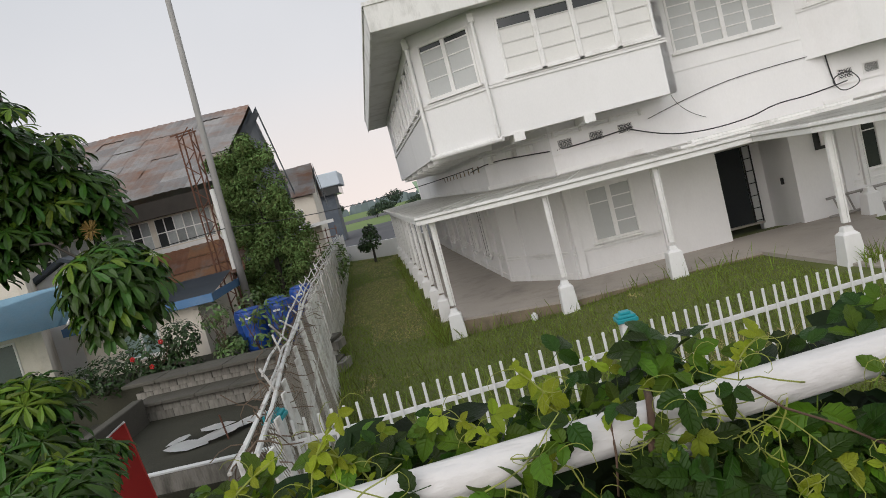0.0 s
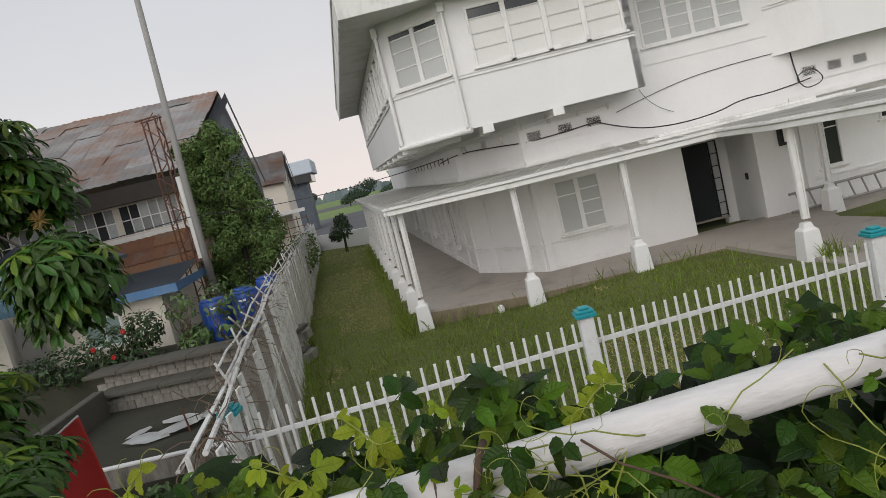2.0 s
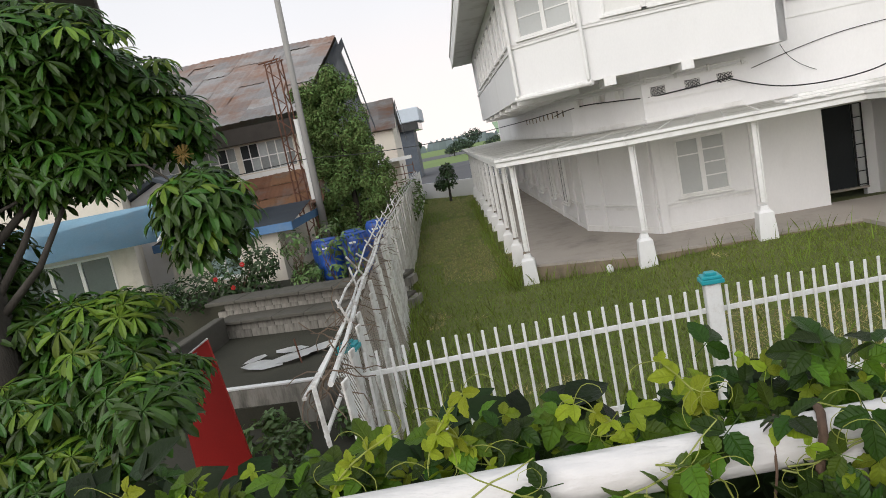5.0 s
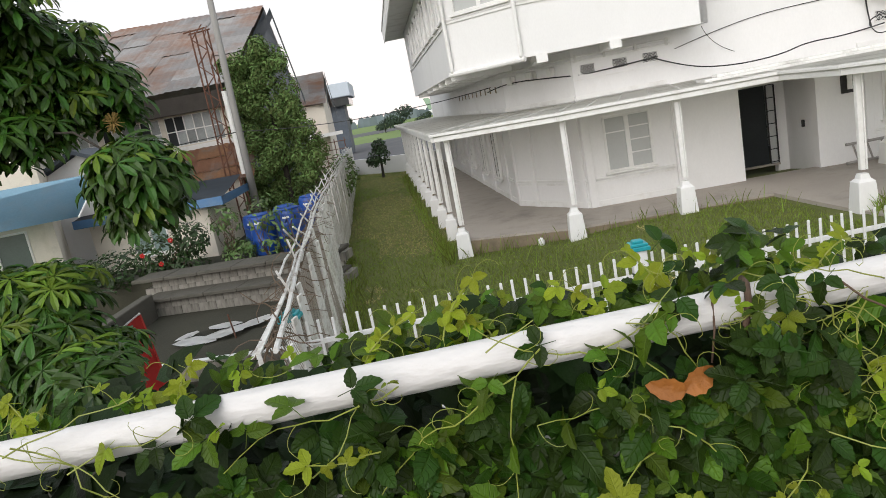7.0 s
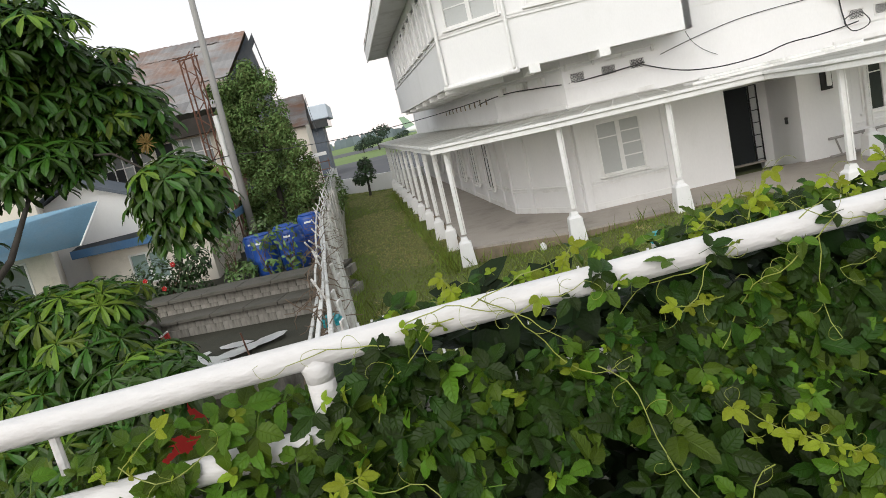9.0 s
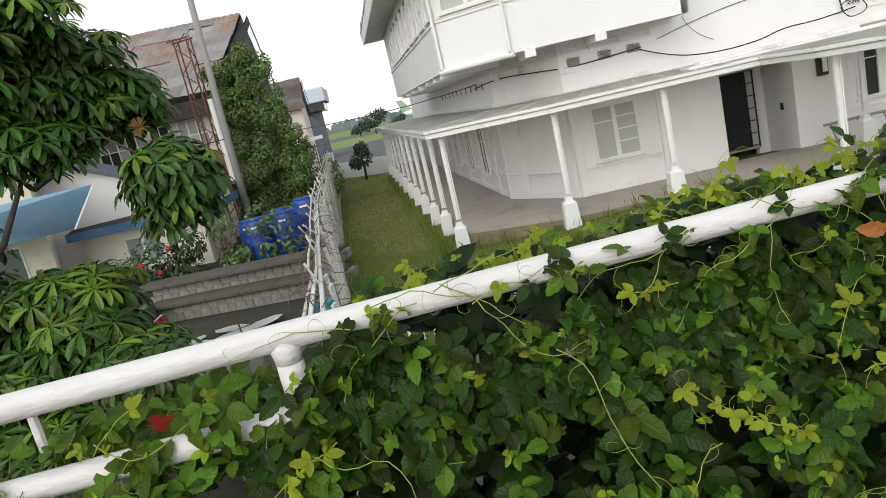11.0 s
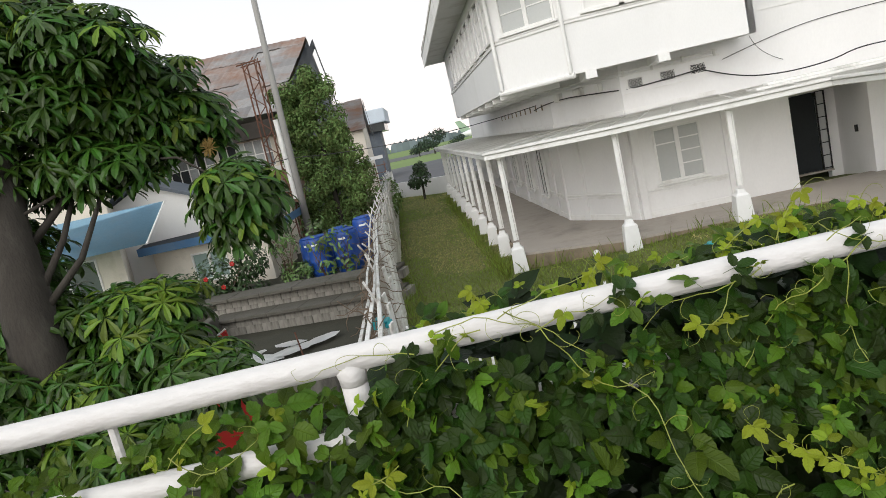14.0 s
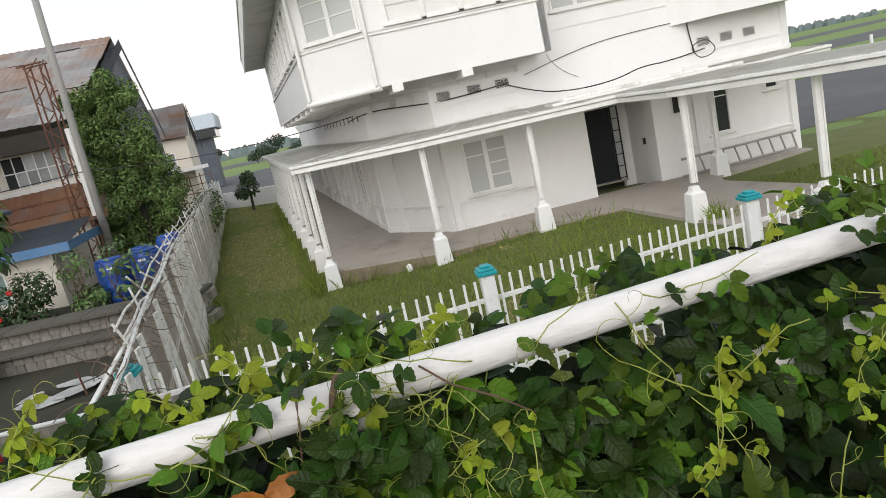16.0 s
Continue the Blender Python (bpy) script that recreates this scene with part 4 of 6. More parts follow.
red_gate = empty("red_panel", "red painted sheet panel with a slanted white-edged top", "panel")
bm = prism(bmesh.new(), [(-7.08, -0.4), (-6.22, -0.4), (-6.44, 1.57), (-7.05, 1.24)], 0, 0.04)
bmesh.ops.transform(bm, matrix=Matrix(((1, 0, 0, 0), (0, 0, 1, -5.72), (0, 1, 0, 0), (0, 0, 0, 1))), verts=bm.verts)
bmesh.ops.recalc_face_normals(bm, faces=bm.faces)
part("sheet", bm, RED, red_gate)
part("top_edge", tube(bmesh.new(), [(-7.06, -5.70, 1.25), (-6.44, -5.70, 1.585)], 0.014, 6), DEBRIS, red_gate, "white edge strip")

# ---- blue drums and pot plants on the yard ----
for x, y, r, h in ((-7.72, 3.6, 0.33, 0.98), (-6.92, 3.5, 0.36, 1.02), (-7.3, 4.5, 0.33, 1.0), (-6.55, 4.6, 0.34, 1.15), (-8.2, 4.4, 0.3, 0.9)):
    ob = empty("drum", "blue plastic water drum on the yard behind the block wall", "drum", "blue drums", at=(x, y, 0.6))
    part("body", lathe(bmesh.new(), [(r * 0.92, -0.1), (r * 0.98, 0.0), (r, 0.1), (r, 0.3), (r * 1.03, 0.33), (r, 0.36), (r, 0.62), (r * 1.03, 0.65), (r, 0.68), (r, h - 0.1), (r * 0.94, h - 0.02), (r * 0.85, h)]), BARREL, ob, smooth=True)
    part("lid", lathe(bmesh.new(), [(r * 0.87, h), (r * 0.87, h + 0.03), (r * 0.6, h + 0.05), (0.05, h + 0.055)]), BARREL, ob, smooth=True)
    part("label_strip", boxed((-0.09, -r - 0.01, h - 0.2), (0.09, -r + 0.02, h - 0.15)), DEBRIS, ob, "small pale label bar")


def leaf_shape(length, width, fold=0.15, droop=0.2, n=4):
    v, f = [], []
    for k in range(n + 1):
        t = k / n
        w = width * 0.5 * math.sin(math.pi * min(1, 0.08 + 0.92 * t) ** 0.8) if k < n else 0.0
        z = -droop * length * t * t
        v += [(t * length, -w, z + fold * w), (t * length, 0, z), (t * length, w, z + fold * w)]
    for k in range(n):
        a = 3 * k
        f += [(a, a + 3, a + 4, a + 1), (a + 1, a + 4, a + 5, a + 2)]
    return v, f


def leaf_blob(name, centres, count, size, mat, parent, rng, flat=0.6):
    """Many separate leaves round a set of soft balls (x, y, z, rx, ry, rz)."""
    bv, bf = leaf_shape(1.0, 0.5, 0.2, 0.2, 2)
    ms = []
    for _ in range(count):
        c = centres[rng.randrange(len(centres))]
        d = Vector((rng.gauss(0, 1), rng.gauss(0, 1), rng.gauss(0, 1))).normalized()
        r = rng.uniform(0.45, 1.05) ** 0.6
        p = (c[0] + d.x * c[3] * r, c[1] + d.y * c[4] * r, c[2] + d.z * c[5] * r)
        nrm = d + Vector((rng.uniform(-0.7, 0.7), rng.uniform(-0.7, 0.7), rng.uniform(0, 1) * flat + 0.2))
        ms.append(turned(p, nrm, rng.uniform(0, 6.28), size * rng.uniform(0.6, 1.3)))
    v, f = scatter(bv, bf, ms)
    return stuff_mesh(name, v, f, [mat], parent)


rng = random.Random(5)
for x, y, s in ((-8.6, 3.5, 0.5), (-7.5, 2.9, 0.45), (-6.9, 2.85, 0.35), (-9.0, 4.2, 0.5), (-8.3, 5.6, 0.6)):
    ob = empty("pot_plant", "leggy green pot plant beside the blue drums", "plant", "pot plants", at=(x, y, 0.55))
    bm = bmesh.new()
    for k in range(6):
        tube(bm, [(0, 0, 0), (rng.uniform(-0.15, 0.15), rng.uniform(-0.15, 0.15), 0.5), (rng.uniform(-0.4, 0.4), rng.uniform(-0.3, 0.3), 0.8 + s * rng.random())], 0.012, 5, 0.006)
    part("stem", bm, OLD_STEM, ob)
    leaf_blob("foliage", [(0, 0, 0.9 + 0.3 * s, 0.5, 0.4, 0.45), (0.1, 0, 0.3, 0.3, 0.25, 0.3)], 95, 0.16, POTLEAF, ob, rng)

shrub = empty("shrub", "dense dark shrub with a few red flowers before the hut", "shrub", at=(-10.3, 3.1, 0.4))
leaf_blob("foliage", [(-0.2, 0, 0.7, 0.8, 0.6, 0.6), (0.75, 0.1, 0.95, 0.5, 0.45, 0.5), (-1.3, -0.2, 0.5, 0.8, 0.6, 0.55), (0.2, 0, 0.25, 1.0, 0.5, 0.45), (-2.3, 0, 0.4, 0.8, 0.6, 0.5)], 2600, 0.13, SHRUB, shrub, rng)
bm = bmesh.new()
for k in range(9):
    tube(bm, [(rng.uniform(-0.6, 0.4), 0, 0), (rng.uniform(-1.0, 0.8), rng.uniform(-0.3, 0.3), 0.9)], 0.02, 5, 0.008)
part("stem", bm, OLD_STEM, shrub)
for p in ((0.45, -0.4, 1.05), (-0.3, -0.55, 0.8), (0.1, -0.5, 0.5)):
    bm = bmesh.new()
    for k in range(5):
        bmesh.ops.create_icosphere(bm, subdivisions=1, radius=0.035, matrix=Matrix.Translation((p[0] + 0.04 * math.cos(k * 1.26), p[1], p[2] + 0.04 * math.sin(k * 1.26))))
    part("flower", bm, RED, shrub, "red flower")

for x, y, z, s in ((-6.0, -5.2, -0.5, 0.4), (-5.2, -4.4, -0.5, 0.35), (-6.6, -4.6, -0.5, 0.4), (-5.5, -6.4, -0.5, 0.45), (-8.35, 3.2, 0.5, 0.5)):
    ob = empty("weed", "low leafy green weed on the drain ground", "plant", "drain weeds", at=(x, y, z))
    leaf_blob("foliage", [(0, 0, 0.2, s, s, 0.25), (0.2, 0.1, 0.35, s * 0.5, s * 0.5, 0.2)], 260, 0.13, POTLEAF, ob, rng)

# ---- small hut with a blue fascia ----
hut = empty("hut", "small cream hut with blue fascia and dark patched roof", "hut")
m, ln = along((-13.4, 5.3), (-9.55, 4.75))
part("wall", wall_with_holes(bmesh.new(), m, ln, 0.3, 2.05, 0.15, [(1.3, 2.5, 0.85, 1.72)]), BEIGE, hut)
sash_window("window", m, 1.3, 2.5, 0.85, 1.72, [(), ()], material("sea_green_shutter", (0.22, 0.30, 0.28), 0.6, 0.1, 3, 30, 0.1), hut)
m2, l2 = along((-9.55, 4.75), (-9.95, 8.2))
part("wall", wall_with_holes(bmesh.new(), m2, l2, 0.3, 2.05, 0.15, []), BEIGE, hut)
m, ln = along((-13.6, 4.85), (-8.85, 4.2))
part("fascia", box(bmesh.new(), (0, 0, 1.98), (ln, 0.04, 2.22), m, 0.008), BLUE, hut, "faded blue fascia board")
m2, l2 = along((-8.85, 4.2), (-9.45, 8.5))
part("fascia", box(bmesh.new(), (0, 0, 1.98), (l2, 0.04, 2.22), m2, 0.008), BLUE, hut, "faded blue fascia board")
for k in range(12):
    for j in range(2):
        a, b = ln * k / 12, ln * (k + 1) / 12 + 0.04
        bm = bmesh.new()
        y0, y1 = 1.45 * j, 1.45 * (j + 1) + 0.08
        zs = [2.2 + 0.13 * y0 + 0.012 * (j % 2), 2.2 + 0.13 * y1]
        q = [bm.verts.new(m @ Vector(p)) for p in ((a - 0.28 * y0, y0, zs[0]), (b - 0.28 * y0, y0, zs[0]), (b - 0.28 * y1, y1, zs[1]), (a - 0.28 * y1, y1, zs[1]))]
        fc = bm.faces.new(q)
        bmesh.ops.solidify(bm, geom=[fc], thickness=0.02)
        part("roof_sheet", bm, DARK_SHEET, hut)

# ---- big rusty shed ----
shed = empty("shed", "large old shed with rust-streaked iron roof and broken windows", "shed")
u = Vector((-0.985, -0.17, 0))
n_out = Vector((0.17, -0.985, 0))
er = Vector((-10.4, 11.5, 5.75))
HALF = Vector((-0.55, 9.6, 0))
RIDGE_R = er + HALF + Vector((0, 0, 4.15))
rows_r, cols_r, L = 9, 12, 14.0
sheet_slope = (RIDGE_R - er)
for j in range(rows_r):
    for k in range(cols_r):
        a = er + u * (L * k / cols_r) + sheet_slope * (j / rows_r)
        du, ds = u * (L / cols_r + 0.06), sheet_slope / rows_r * 1.05
        up = u.cross(sheet_slope).normalized()
        if up.z < 0:
            up = -up
        lift = up * (0.015 * ((j + k) % 2) + random.uniform(0, 0.06))
        bm = bmesh.new()
        seg = 8
        r0 = [bm.verts.new(a + lift + du * (i / seg) + up * (0.025 if i % 2 else 0) ) for i in range(seg + 1)]
        r1 = [bm.verts.new(a + lift + ds + du * (i / seg) + up * (0.025 if i % 2 else 0) + up * random.uniform(0, 0.015)) for i in range(seg + 1)]
        for i in range(seg):
            bm.faces.new((r0[i], r0[i + 1], r1[i + 1], r1[i]))
        part("roof_sheet", bm, ROOF_IRON, shed)
ridge_l = RIDGE_R + u * L
bm = bmesh.new()
back = RIDGE_R + HALF - Vector((0.95, 0, 4.15))
q = [bm.verts.new(p) for p in (RIDGE_R, ridge_l, back + u * L, back)]
bm.faces.new(q)
part("roof_back", bm, ROOF_IRON, shed)
for a, b in ((er + n_out * 0.3 - u * 0.3, RIDGE_R - u * 0.3), (RIDGE_R - u * 0.3, back - u * 0.3)):
    a, b = a - Vector((0, 0, 0.1 if a is not RIDGE_R else 0.1)), b - Vector((0, 0, 0.1))
    bm = bmesh.new()
    q = [bm.verts.new(p) for p in (a, b, b + Vector((0, 0, -0.5)), a + Vector((0, 0, -0.5)))]
    fc = bm.faces.new(q)
    bmesh.ops.solidify(bm, geom=[fc], thickness=0.06)
    part("barge_board", bm, DARK_SHEET, shed, "dark blue barge board")
wl_a, wl_b = er - n_out * 0.5 + u * L, er - n_out * 0.5
m, ln = along(wl_a, wl_b)
wins = [(ln - 9.6 + 2.3 * k, ln - 9.6 + 2.3 * k + 2.1, 3.85, 4.95) for k in range(4)]
part("wall", wall_with_holes(bmesh.new(), m, ln, 0.3, 5.15, 0.2, wins), BEIGE, shed)
# Dark box added to stand for the open, shaded band below the eave.
part("eave_shade_band", box(bmesh.new(), (0, -0.4, 5.0), (ln, 0.2, 5.62), m), DARK_BROWN, shed, "dark band standing for the shaded opening below the eave")
part("lintel_beam", box(bmesh.new(), (0, -0.05, 3.62), (ln, -0.003, 3.8), m), TRIM, shed)
for w in wins:
    ob = new("window")
    ob.parent = shed
    c, r = 6, 2
    bm = bmesh.new()
    for i in range(c + 1):
        x = w[0] + (w[1] - w[0]) * i / c
        box(bm, (x - 0.02, 0.02, w[2]), (x + 0.02, 0.08, w[3]), m)
    for j in range(r + 1):
        z = w[2] + (w[3] - w[2]) * j / r
        box(bm, (w[0], 0.025, z - 0.02), (w[1], 0.075, z + 0.02), m)
    part("frame", bm, TRIM, ob)
    for i in range(c):
        for j in range(r):
            x0, x1 = (w[0] + (w[1] - w[0]) * q / c for q in (i, i + 1))
            z0, z1 = (w[2] + (w[3] - w[2]) * q / r for q in (j, j + 1))
            part("pane", box(bmesh.new(), (x0, 0.045, z0), (x1, 0.055, z1), m), DARKNESS if random.random() < 0.3 else OLD_GLASS, ob)
bm = bmesh.new()
q = [bm.verts.new(p) for p in (er - n_out * 0.6, RIDGE_R - Vector((0, 0, 0.15)), back - Vector((0, 0, 0.15)), Vector((back.x, back.y, 0.3)), Vector((er.x, er.y, 0.3)) - n_out * 0.6)]
bm.faces.new(q)
part("gable_wall", bm, DARK_SHEET, shed, "dark sheeted gable")
# lean-to roof below the windows
base = wl_b + Vector((0, 0, 3.6 - wl_b.z)) + n_out * 0.05
for j in range(3):
    for k in range(9):
        a = base - u * 0.5 + u * (9.5 * k / 9) + (n_out * 2.7 + Vector((0, 0, -1.2))) * (j / 3)
        du, ds = u * (9.5 / 9 + 0.05), (n_out * 2.7 + Vector((0, 0, -1.2))) / 3 * 1.05
        bm = bmesh.new()
        seg = 8
        lift = Vector((0, 0, 0.012 * ((j + k) % 2) + random.uniform(0, 0.02) - 0.02 * j))
        r0 = [bm.verts.new(a + lift + du * (i / seg) + Vector((0, 0, 0.022 * (i % 2)))) for i in range(seg + 1)]
        r1 = [bm.verts.new(a + lift + ds + du * (i / seg) + Vector((0, 0, 0.022 * (i % 2)))) for i in range(seg + 1)]
        for i in range(seg):
            bm.faces.new((r0[i], r0[i + 1], r1[i + 1], r1[i]))
        part("roof_sheet", bm, ROOF_RUST, shed)
low = base + n_out * 2.5 + Vector((0, 0, -1.3))
m, ln = along(low + u * 9.5, low)
part("wall", box(bmesh.new(), (0, 0, 0.3), (ln, 0.15, 2.4), m), BEIGE, shed)

# rusty lattice mast with a white pipe beside the pole
mast = empty("lattice_mast", "rusty lattice mast beside the utility pole", "mast")
mx, my = -10.15, 9.2
for sx in (-0.22, 0.22):
    for sy in (-0.22, 0.22):
        part("leg", tube(bmesh.new(), [(mx + sx, my + sy, 0.5), (mx + sx, my + sy, 7.4)], 0.03, 6), RUST, mast)
for k in range(16):
    z = 0.8 + 0.42 * k
    s = 1 if k % 2 else -1
    bm = tube(bmesh.new(), [(mx - 0.22 * s, my - 0.22, z), (mx + 0.22 * s, my - 0.22, z + 0.42)], 0.018, 5)
    tube(bm, [(mx + 0.22, my - 0.22 * s, z), (mx + 0.22, my + 0.22 * s, z + 0.42)], 0.018, 5)
    part("brace", bm, RUST, mast)
for k in (0.0, 1.0):
    part("top_bar", tube(bmesh.new(), [(mx - 0.45, my - 0.22 + 0.44 * k, 7.35), (mx + 0.3, my - 0.22 + 0.44 * k, 7.4)], 0.025, 6), RUST, mast)
part("pipe", tube(bmesh.new(), [(mx + 0.45, my - 0.3, 2.5), (mx + 0.45, my - 0.3, 5.3)], 0.09, 10), TRIM, mast, "white pipe")
pole = tagged(part("utility_pole", tube(bmesh.new(), [(-9.25, 8.0, 0.2), (-9.2, 8.0, 5.0), (-9.02, 8.0, 12.5)], 0.13, 12, 0.085), POLE, smooth=True), "tall grey concrete utility pole", "pole")
for pts in ([(-40, 14, 5.2), (-9.2, 8.0, 3.9), (10, 40, 6)],):
    tagged(part("wire", tube(bmesh.new(), [Vector(pts[0]).lerp(Vector(pts[1]), t) - Vector((0, 0, 2.2 * t * (1 - t))) for t in np.linspace(0, 1, 12)], 0.015, 5), BLACK), "black overhead wire from the pole", "wire")
    tagged(part("wire", tube(bmesh.new(), [Vector(pts[1]).lerp(Vector((-0.9, 6.0, 3.75)), t) - Vector((0, 0, 1.0 * t * (1 - t))) for t in np.linspace(0, 1, 12)], 0.012, 5), BLACK), "black overhead wire to the house", "wire")

# ---- cream house at the left with a blue awning ----
cream = empty("cream_house", "two-storey cream house with a blue sheet awning", "house")
m, ln = along((-24, 1.2), (-13.4, 3.7))
part("wall", wall_with_holes(bmesh.new(), m, ln, 0.2, 8.9, 0.2, [(1.0, 4.4, 0.9, 2.3), (5.0, 7.2, 0.9, 2.3), (7.6, 10.2, 0.9, 2.3)]), BEIGE, cream)
for w in ((1.0, 4.4), (5.0, 7.2), (7.6, 10.2)):
    sash_window("window", m, w[0], w[1], 0.9, 2.3, [(), (), ()], material("dull_green_glass", (0.10, 0.13, 0.12), 0.25, 0.15, 2, 20, 0.02), cream)
part("wall", wall_with_holes(bmesh.new(), along((-13.4, 3.7), (-15.6, 8.0))[0], 4.8, 0.2, 8.9, 0.2, []), BEIGE, cream)
bm = prism(bmesh.new(), [(-14.6, 0.3), (-11.15, 0.3), (-11.15, 3.22), (-13.2, 4.08), (-14.6, 3.5)], 5.5, 5.7)
bmesh.ops.transform(bm, matrix=Matrix(((1, 0, 0, 0), (0, 0, 1, 0), (0, 1, 0, 0), (0, 0, 0, 1))), verts=bm.verts)
bmesh.ops.recalc_face_normals(bm, faces=bm.faces)
part("annex_gable", bm, WHITE, cream, "white gable wall of the annex")
for plan in ([(-13.25, 4.10), (-11.0, 3.15), (-11.0, 3.25), (-13.25, 4.22)], [(-14.9, 3.40), (-13.25, 4.10), (-13.25, 4.22), (-14.9, 3.52)]):
    bm = prism(bmesh.new(), plan, 5.2, 6.6)
    bmesh.ops.transform(bm, matrix=Matrix(((1, 0, 0, 0), (0, 0, 1, 0), (0, 1, 0, 0), (0, 0, 0, 1))), verts=bm.verts)
    bmesh.ops.recalc_face_normals(bm, faces=bm.faces)
    part("annex_roof", bm, DARK_SHEET, cream)
m, ln = along((-24, 1.2), (-11.4, 4.15))
bm = bmesh.new()
q = [bm.verts.new(m @ Vector(p)) for p in ((0, -1.9, 2.5), (ln - 0.72, -1.9, 2.5), (ln - 0.42, -0.3, 3.45), (0, -0.3, 3.55))]
fc = bm.faces.new(q)
bmesh.ops.solidify(bm, geom=[fc], thickness=0.03)
part("awning", bm, BLUE_SHEET, cream, "faded blue sheet awning")
part("awning_edge", tube(bmesh.new(), [m @ Vector((ln - 0.72, -1.9, 2.49)), m @ Vector((ln - 0.42, -0.3, 3.44))], 0.025, 6), TRIM, cream)
part("roof", prism(bmesh.new(), [(-26, -2.0), (-11.7, 2.2), (-14.9, 7.4), (-30, 7.4)], 9.0, 9.3), DARK_BROWN, cream, "dark overhanging roof")
part("gutter", tube(bmesh.new(), [(-26, -2.05, 9.2), (-11.65, 2.15, 9.2), (-14.85, 7.4, 9.2)], 0.09, 8), POLE, cream)

# ---- cypress between shed and fence ----
cypress = empty("cypress_tree", "tall dense dark green columnar tree beside the shed", "tree", at=(-8.78, 10.6, 0.4))
part("trunk", tube(bmesh.new(), [(0, 0, 0), (0.05, 0, 2.5), (-0.05, 0, 6)], 0.14, 8, 0.05), BARK, cypress)
blobs = []
for k in range(120):
    z = 0.4 + 5.85 * (k + rng.random()) / 120
    half = 1.85 - 0.075 * z - (0.55 if z > 5.9 else 0)
    cx = rng.uniform(-1, 1) * (half - 0.35)
    blobs.append((cx + 0.05 - 0.10 * (z - 3) / 3, rng.uniform(-1, 1) * 0.7, z, rng.uniform(0.28, 0.5), rng.uniform(0.3, 0.5), rng.uniform(0.3, 0.6)))
leaf_blob("crown", blobs, 42000, 0.115, CYPRESS, cypress, rng, 0.3)

# ---- small tree and bushes at the end of the lawn ----
small_tree = empty("small_tree", "small dark tree standing at the end of the lawn", "tree", at=(-7.55, 26.7, 0.0))
part("trunk", tube(bmesh.new(), [(0, 0, -0.1), (0.05, 0, 0.7), (0, 0, 1.5)], 0.09, 8, 0.05), BARK, small_tree)
leaf_blob("crown", [(0, 0, 1.35, 0.7, 0.6, 0.55), (0.1, 0, 1.9, 0.45, 0.4, 0.5), (-0.35, 0, 1.1, 0.5, 0.4, 0.35)], 900, 0.2, SHRUB, small_tree, rng)
hedge = empty("bush", "leafy bush behind the side fence", "bush", at=(-7.6, 12.5, 0.3))
leaf_blob("foliage", [(0, 0, 0.8, 0.7, 0.8, 0.7), (-0.3, 3, 0.9, 0.8, 1.0, 0.8), (-0.8, 6.5, 1.0, 0.8, 1.2, 0.9)], 1300, 0.2, CYPRESS, hedge, rng)

# ---- sheds, aircraft and trees in the distance ----
far_shed = empty("far_shed", "old gabled workshop behind the fence with grey iron roof", "shed")
eave_r, ridge_r, back_r = Vector((-11.9, 36, 5.35)), Vector((-12.85, 42, 7.95)), Vector((-13.8, 48, 5.3))
for k in range(7):
    for j in range(3):
        a = eave_r + u * (1.2 * k) + (ridge_r - eave_r) * (j / 3)
        bm = bmesh.new()
        q = [bm.verts.new(p + Vector((0, 0, random.uniform(0, 0.06)))) for p in (a, a + u * 1.22, a + u * 1.22 + (ridge_r - eave_r) * 0.35, a + (ridge_r - eave_r) * 0.35)]
        fc = bm.faces.new(q)
        bmesh.ops.solidify(bm, geom=[fc], thickness=0.03)
        part("roof_sheet", bm, ROOF_IRON, far_shed)
bm = bmesh.new()
bm.faces.new([bm.verts.new(p) for p in (ridge_r, ridge_r + u * 8.4, back_r + u * 8.4, back_r)])
part("roof_back", bm, ROOF_IRON, far_shed)
wall_r = eave_r - n_out * 0.4 + u * 0.25
m, ln = along(wall_r + u * 8.4, wall_r)
part("wall", wall_with_holes(bmesh.new(), m, ln, -0.4, 5.3, 0.2, [(ln - 2.6, ln - 1.0, 3.2, 4.4), (ln - 5.4, ln - 3.6, 0.2, 3.0)]), BEIGE, far_shed)
sash_window("window", m, ln - 2.6, ln - 1.0, 3.2, 4.4, [(0.5,), (0.5,), (0.5,)], OLD_GLASS, far_shed)
bm = bmesh.new()
gable_low = (Vector((wall_r.x, wall_r.y, -0.4)), wall_r, ridge_r + u * 0.25 - Vector((0, 0, 0.1)), back_r + u * 0.25, Vector((back_r.x - 0.25, back_r.y, -0.4)))
bm.faces.new([bm.verts.new(p) for p in gable_low])
part("gable_wall", bm, BEIGE, far_shed)
for a, b in ((eave_r + n_out * 0.3, ridge_r), (ridge_r, back_r + Vector((-0.1, 1.2, -0.5)))):
    bm = bmesh.new()
    fc = bm.faces.new([bm.verts.new(p) for p in (a - u * 0.1, b - u * 0.1, b - u * 0.1 + Vector((0, 0, -0.55)), a - u * 0.1 + Vector((0, 0, -0.55)))])
    bmesh.ops.solidify(bm, geom=[fc], thickness=0.08)
    part("barge_board", bm, DARK_SHEET, far_shed, "dark blue barge board")
m = along(wall_r + u * 3.2, wall_r - u * 1.2)[0]
part("porch_roof", boxed((0, -1.6, 3.0), (4.2, 0.0, 3.12), m, 0.02), ROOF_RUST, far_shed)
part("fascia_strip", boxed((0, -1.66, 2.95), (4.2, -1.602, 3.2), m), TRIM, far_shed)
scaffold = empty("scaffold", "rusty steel scaffold frame before the far workshop", "scaffold")
